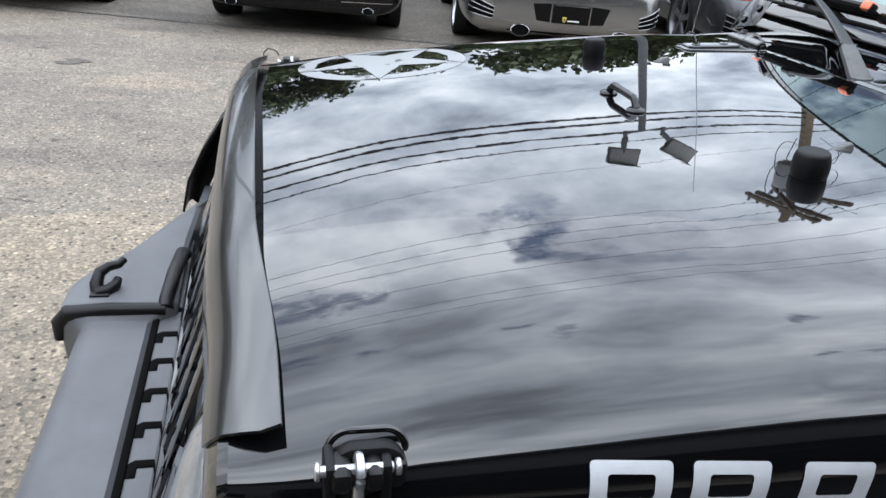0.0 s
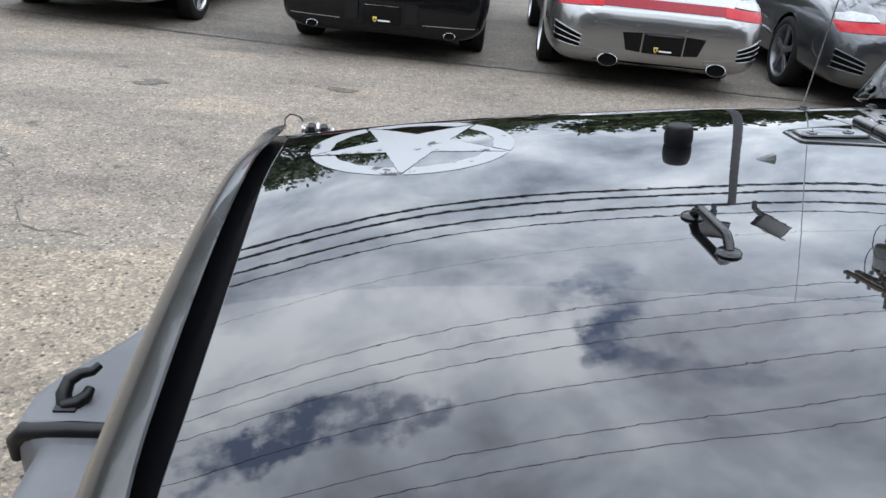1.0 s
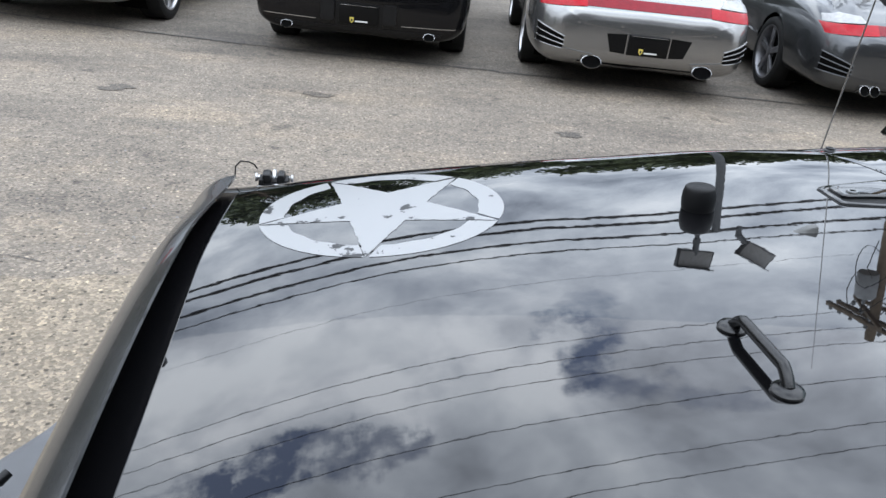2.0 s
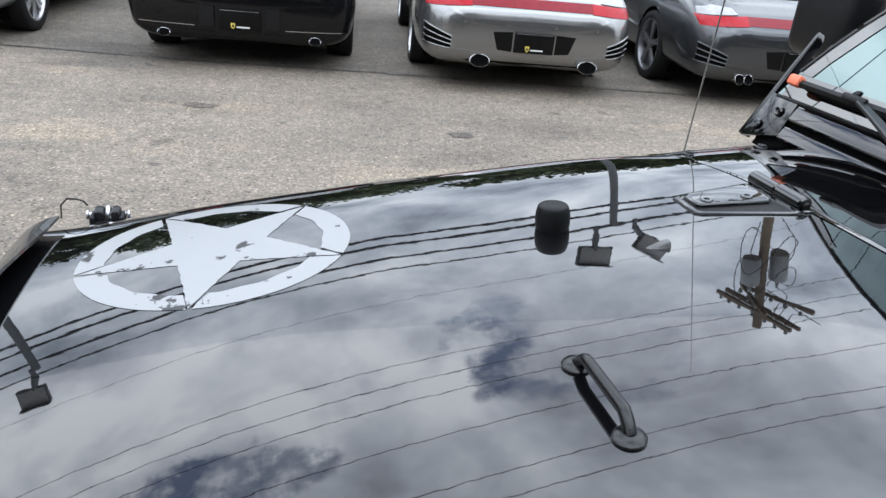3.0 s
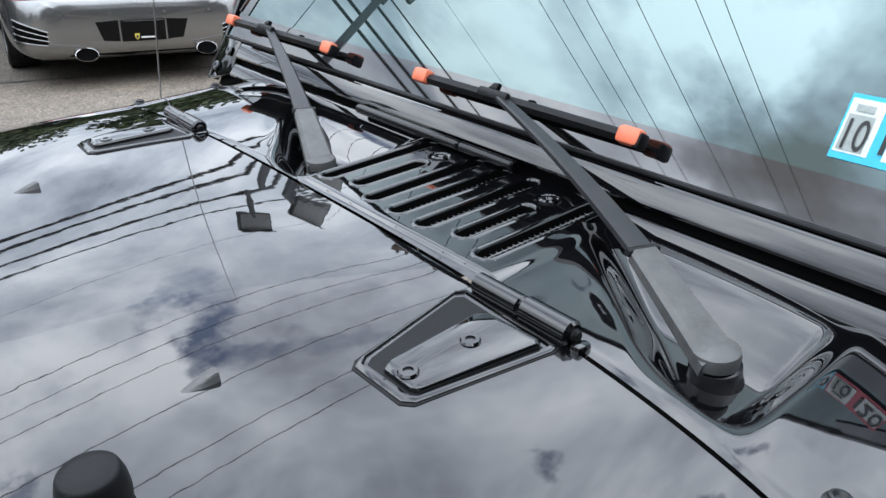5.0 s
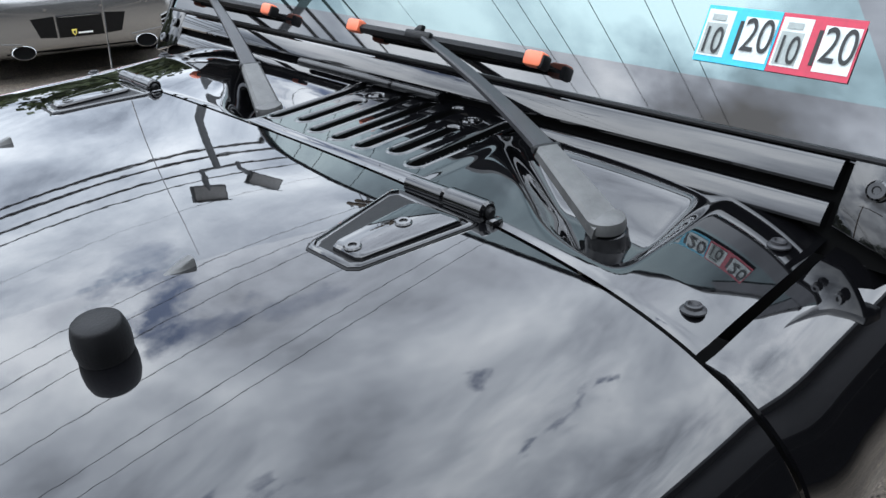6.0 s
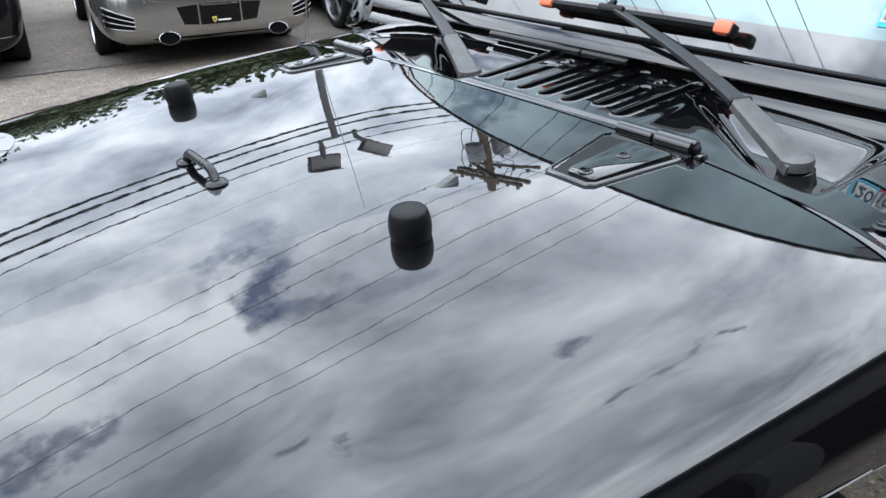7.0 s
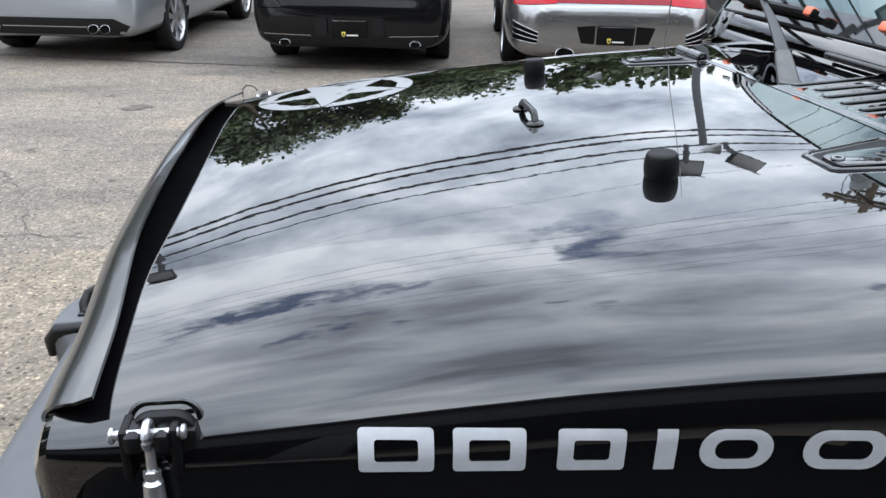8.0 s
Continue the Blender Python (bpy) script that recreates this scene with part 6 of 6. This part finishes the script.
UX, UY = 11.0, 13.3
pole = thing("utility_pole", "weathered wooden utility pole with crossarms and transformers", "utility pole")
bm = bmesh.new()
rod(bm, (UX, UY, -0.02), (UX, UY, 11.2), 0.17, 0.12, 14)
part("pole", bm, POLEWOOD, pole)
WIRES_Y = (14.09, 13.22, 12.45)
for dx in (-0.14, 0.14):
    bm = bmesh.new()
    box(bm, (0.11, 2.6, 0.13), at(UX + dx - 0.1, 13.25, 10.5, 0, 0, 8), 0.01)
    part("crossarm", bm, POLEWOOD, pole)
for y in (12.1, 12.45, 12.8, 13.22, 13.7, 14.09, 14.4):
    bm = bmesh.new()
    lathe(bm, [(0.03, 0), (0.055, 0.04), (0.03, 0.07), (0.055, 0.11), (0.02, 0.16)], at(UX - 0.24 - (y - 13.25) * 0.14, y, 10.56), 12)
    part("insulator", bm, TRANSFORMER, pole)
for dx, dy in ((-0.42, -0.1), (0.42, -0.1)):
    bm = bmesh.new()
    lathe(bm, [(0.22, 0), (0.24, 0.03), (0.24, 0.75), (0.2, 0.82), (0.05, 0.85)], at(UX + dx, UY + dy, 8.75), 20)
    lathe(bm, [(0.04, 0), (0.06, 0.05), (0.04, 0.1), (0.06, 0.15), (0.02, 0.25)], at(UX + dx, UY + dy, 9.57), 10)
    part("transformer", bm, TRANSFORMER, pole)
bm = bmesh.new()
for s in (-1, 1):
    tube(bm, [(UX + 0.42 * s, UY - 0.1, 9.8), (UX + 0.6 * s, UY - 0.3, 10.0), (UX + 0.4 * s, UY - 0.5, 10.3), (UX, UY - 0.7, 10.55)], 0.012, 6)
    tube(bm, [(UX + 0.42 * s, UY - 0.3, 8.95), (UX + 0.7 * s, UY - 0.4, 8.4), (UX + 0.3 * s, UY - 0.1, 7.8)], 0.012, 6)
for r_, z_ in ((0.85, 9.4), (0.75, 8.6)):
    tube(bm, [(UX + r_ * math.cos(t), UY - 0.15 + 0.6 * r_ * math.sin(t), z_ + 0.5 * math.sin(t * 2 + r_)) for t in span(0, 2 * math.pi, 26)[:-1]], 0.012, 5, closed=True)
for k in range(5):
    y_ = 12.2 + 0.5 * k
    tube(bm, [(UX - 0.14, y_, 10.6), (UX + 0.25, y_ + 0.12, 10.2 - 0.08 * (k % 2)), (UX + 0.7, y_ + 0.2, 10.35), (UX + 1.1, y_ + 0.05, 10.65)], 0.012, 5)
part("jumper_wires", bm, CABLE, pole)
for dx, z_ in ((0.9, 10.1), (-1.1, 9.95)):
    bm = bmesh.new()
    box(bm, (0.1, 1.9, 0.1), at(UX + dx * 0.4, 13.0, z_, 0, 0, 24 if dx > 0 else -18), 0.01)
    part("crossarm", bm, POLEWOOD, pole)
    for k in range(4):
        bm = bmesh.new()
        lathe(bm, [(0.03, 0), (0.06, 0.04), (0.03, 0.07), (0.06, 0.11), (0.02, 0.18)], at(UX + dx * 0.4 + (0.3 if dx > 0 else -0.25) * (1.5 - k) * 0.35, 12.35 + 0.45 * k, z_ + 0.04), 10)
        part("insulator", bm, TRANSFORMER, pole)


SPAN = 30.0


def line(name, y, z, r, sag, label):
    """A cable hung from pole to pole, SPAN apart, running slightly askew to the vehicle."""
    t = bmesh.new()
    pts = []
    for k in range(181):
        x = UX - 2 * SPAN + 3 * SPAN * k / 180
        g = ((x - UX) / SPAN) % 1.0
        pts.append((x, y + 0.067 * (x - UX), z - sag * 4 * g * (1 - g)))
    tube(t, pts, r, 6)
    return tagged(part(name, t, CABLE, smooth=True), label, "overhead line", "overhead lines")


for y in WIRES_Y:
    line("power_line", y, 10.65, 0.0085, 0.43, "thin black power line on the pole's crossarms")
for y in (10.91, 9.41, 8.76):
    line("power_line", y, 10.6, 0.0085, 0.43, "thin black power line above the yard")
line("service_line", 13.29, 8.2, 0.0035, 0.43, "very thin pale service line below the power lines")
for px_ in (UX - 2 * SPAN, UX - SPAN, UX + SPAN):
    far_pole = thing("utility_pole", "distant wooden utility pole with one crossarm", "utility pole")
    sy = 0.067 * (px_ - UX)
    bm = bmesh.new()
    rod(bm, (px_, 13.3 + sy, -0.02), (px_, 13.3 + sy, 11.0), 0.17, 0.12, 12)
    part("pole", bm, POLEWOOD, far_pole)
    bm = bmesh.new()
    box(bm, (0.12, 6.2, 0.14), at(px_, 11.4 + sy, 10.55), 0.01)
    part("crossarm", bm, POLEWOOD, far_pole)
for z, r in ((6.62, 0.034), (6.86, 0.034), (7.24, 0.03), (7.56, 0.017)):
    line("telephone_cable", 13.25, z, r, 0.77, "thick black telephone cable below the power lines")


# ---- workshop on the near side, seen in the paintwork ----
workshop = thing("workshop", "low grey workshop with a flat eave and dark open bays", "building")
BY = -4.3
bm = bmesh.new()
box(bm, (20.0, 0.2, 1.7), at(5.0, BY, 3.75), 0.01)
for k in range(6):
    box(bm, (0.5, 0.2, 2.95), at(-4.75 + 3.9 * k, BY, 1.465), 0.01)
part("front_wall", bm, CLADDING, workshop)
bm = bmesh.new()
box(bm, (20.4, 0.5, 0.22), at(5.0, BY + 0.2, 4.65), 0.02)
part("eave", bm, GALV, workshop)
bm = bmesh.new()
box(bm, (20.4, 7.0, 0.1), at(5.0, BY - 3.3, 4.75), 0.02)
part("flat_roof", bm, DASH, workshop)
for s, y in (("back_wall", BY - 6.7),):
    bm = bmesh.new()
    box(bm, (20.0, 0.2, 4.65), at(5.0, y, 2.325), 0.01)
    part(s, bm, CLADDING, workshop)
for x in (-5.0, 15.0):
    bm = bmesh.new()
    box(bm, (0.2, 6.6, 4.65), at(x, BY - 3.35, 2.325), 0.01)
    part("end_wall", bm, CLADDING, workshop)

# ---- trees behind the parked cars ----
def tree_mesh(seed, height, spread, leaves):
    rnd_ = random.Random(seed)
    tr = bmesh.new()
    top = height * 0.62
    tube(tr, [(0, 0, -0.05), (0.05, 0.02, top * 0.4), (-0.04, 0.06, top * 0.75), (0.02, 0, top)], [0.2, 0.16, 0.12, 0.06], 10)
    clumps = []
    for k in range(13):
        a = rnd_.uniform(0, 2 * math.pi)
        z0 = top * rnd_.uniform(0.3, 0.95)
        rr = spread * rnd_.uniform(0.45, 1.0)
        z1 = min(height * 0.95, z0 + height * rnd_.uniform(0.08, 0.38))
        e = Vector((rr * math.cos(a), rr * math.sin(a), z1))
        tube(tr, [(0, 0, z0), e * 0.5 + Vector((0, 0, z0 * 0.5)) + Vector((0, 0, 0.15)), e], [0.07, 0.045, 0.015], 6)
        clumps += [(e, rnd_.uniform(0.5, 1.0) * spread * 0.42), (e * 0.65 + Vector((0, 0, z1 * 0.33)), spread * 0.4)]
    clumps.append((Vector((0, 0, height * 0.86)), spread * 0.5))
    verts, faces = [], []
    for k in range(leaves):
        c, r = clumps[rnd_.randrange(len(clumps))]
        d = Vector((rnd_.gauss(0, 1), rnd_.gauss(0, 1), rnd_.gauss(0, 0.8)))
        p = c + d.normalized() * r * rnd_.random() ** 0.45
        s = rnd_.uniform(0.12, 0.24)
        u = Vector((rnd_.gauss(0, 1), rnd_.gauss(0, 1), rnd_.gauss(0, 1))).normalized()
        w = u.orthogonal().normalized()
        n0 = len(verts)
        verts += [p + u * s, p + w * s * 0.6 + u * 0.1 * s, p - u * s, p - w * s * 0.6]
        faces.append((n0, n0 + 1, n0 + 2, n0 + 3))
    me = bpy.data.meshes.new("crown")
    me.from_pydata([tuple(v) for v in verts], [], faces)
    me.materials.append(LEAF)
    return tr, me


def tree(seed, height, spread, leaves, loc):
    t = thing("tree", "leafy green broadleaf tree behind the parked cars", "tree", "trees behind the cars", loc)
    tr, me = tree_mesh(seed, height, spread, leaves)
    part("trunk", tr, BARK, t)
    c = new("crown", me)
    c.parent = t
    return t


big = tree(11, 8.6, 3.2, 9000, (-4.5, 28.0, 0))
mid = tree(12, 7.2, 3.0, 8000, (1.5, 29.0, 0))
low = tree(13, 5.2, 2.8, 7000, (9.0, 30.0, 0))
for x, y, k, src in ((-8.5, 29.5, 0.85, big), (-13, 30, 0.9, mid), (-18, 31, 1.0, big), (-24, 31, 1.1, mid), (-1.5, 30.5, 0.9, big), (5.0, 30.0, 1.0, mid), (12.5, 31, 1.5, low), (16.5, 31.5, 1.5, low),
                     (21, 32, 1.35, low), (26, 33, 1.2, low), (32, 34, 1.2, mid), (39, 36, 1.3, mid), (-31, 33, 1.2, big), (-40, 35, 1.2, big)):
    copy_thing(src, Matrix.Translation((x, y, 0)) @ Matrix.Rotation(x * 1.7, 4, "Z") @ Matrix.Scale(k, 4))

for k, (x, y) in enumerate(((-22, -16), (-24, -10), (-23, -4.5), (-25, 1), (-24, 6.5), (-26, 12), (-27, 18), (-29, 24))):
    copy_thing((big, mid)[k % 2], Matrix.Translation((x, y, 0)) @ Matrix.Rotation(k * 2.1, 4, "Z") @ Matrix.Scale(0.7 + 0.08 * (k % 3), 4))

# dense undergrowth closing the distance below the crowns
rnd = random.Random(21)
verts, faces = [], []
for k in range(42000):
    x = rnd.uniform(-60, 60)
    y = 31.5 + rnd.gauss(0, 0.9) + abs(x) * 0.06
    z = rnd.random() ** 0.8 * (4.2 + 0.7 * math.sin(x * 0.35) + 0.6 * math.sin(x * 1.1) + rnd.gauss(0, 0.35) - 0.03 * x)
    p = Vector((x, y, z)) if k % 4 else Vector((-29 + rnd.gauss(0, 0.8), x * 0.6, z * 0.85))
    u = Vector((rnd.gauss(0, 1), rnd.gauss(0, 1), rnd.gauss(0, 1))).normalized()
    w = u.orthogonal().normalized()
    s = rnd.uniform(0.2, 0.42)
    n0 = len(verts)
    verts += [tuple(p + u * s), tuple(p + w * s * 0.7), tuple(p - u * s), tuple(p - w * s * 0.7)]
    faces.append((n0, n0 + 1, n0 + 2, n0 + 3))
me = bpy.data.meshes.new("undergrowth")
me.from_pydata(verts, [], faces)
me.materials.append(LEAF)
tagged(new("undergrowth", me), "dense green undergrowth behind the car park", "undergrowth", kind="stuff")

# broken, dusty surface in front of the bumper
rnd = random.Random(9)
edge = [(-6.0, 2.45), (-4.2, 2.3), (-3.0, 2.28), (-2.3, 2.2), (-1.9, 2.24), (-1.6, 2.12), (-1.15, 2.19), (-0.8, 2.2), (-0.54, 2.27), (-0.2, 2.1), (0.1, 1.7), (0.2, 1.1), (-0.1, 0.4), (-0.2, -1.0), (-0.6, -3.0), (-3.0, -4.0), (-6.0, -4.0)]
bm = bmesh.new()
pts = []
for (x0, y0), (x1, y1) in zip(edge, edge[1:] + edge[:1]):
    n = max(1, int(math.hypot(x1 - x0, y1 - y0) / 0.08))
    pts += [(x0 + (x1 - x0) * i / n + rnd.uniform(-0.02, 0.02), y0 + (y1 - y0) * i / n + rnd.uniform(-0.02, 0.02)) for i in range(n)]
f = bm.faces.new([bm.verts.new((x, y, 0.004)) for x, y in pts])
bmesh.ops.triangulate(bm, faces=[f])
tagged(part("broken_ground", bm, DIRT, smooth=False), "brown dusty broken asphalt in front of the vehicle", "ground", kind="structure")

# ---- loose stones and dust by the front bumper ----
rnd = random.Random(5)
verts, faces = [], []
for k in range(16000):
    x, y = rnd.uniform(-3.6, 3.6), rnd.uniform(-0.6, 6.0)
    if rnd.random() > math.exp(-max(0, y - 1.9) * 1.2) * (1 if x < -0.2 else 0.3) + 0.07:
        continue
    s = rnd.uniform(0.002, 0.006) * (1.6 if rnd.random() < 0.08 else 1)
    p = (x, y, s * 0.3)
    a = rnd.uniform(0, 6.28)
    n0 = len(verts)
    for i in range(4):
        verts.append((x + s * rnd.uniform(0.7, 1.3) * math.cos(a + i * 1.57), y + s * rnd.uniform(0.7, 1.3) * math.sin(a + i * 1.57), 0.0))
    verts.append((x + s * 0.2, y, s * rnd.uniform(0.5, 0.9)))
    for i in range(4):
        faces.append((n0 + i, n0 + (i + 1) % 4, n0 + 4))
me = bpy.data.meshes.new("loose_gravel")
me.from_pydata(verts, [], faces)
me.materials.append(GRAVEL)
tagged(new("loose_gravel", me), "loose grey gravel scattered on the asphalt", "gravel", kind="stuff")
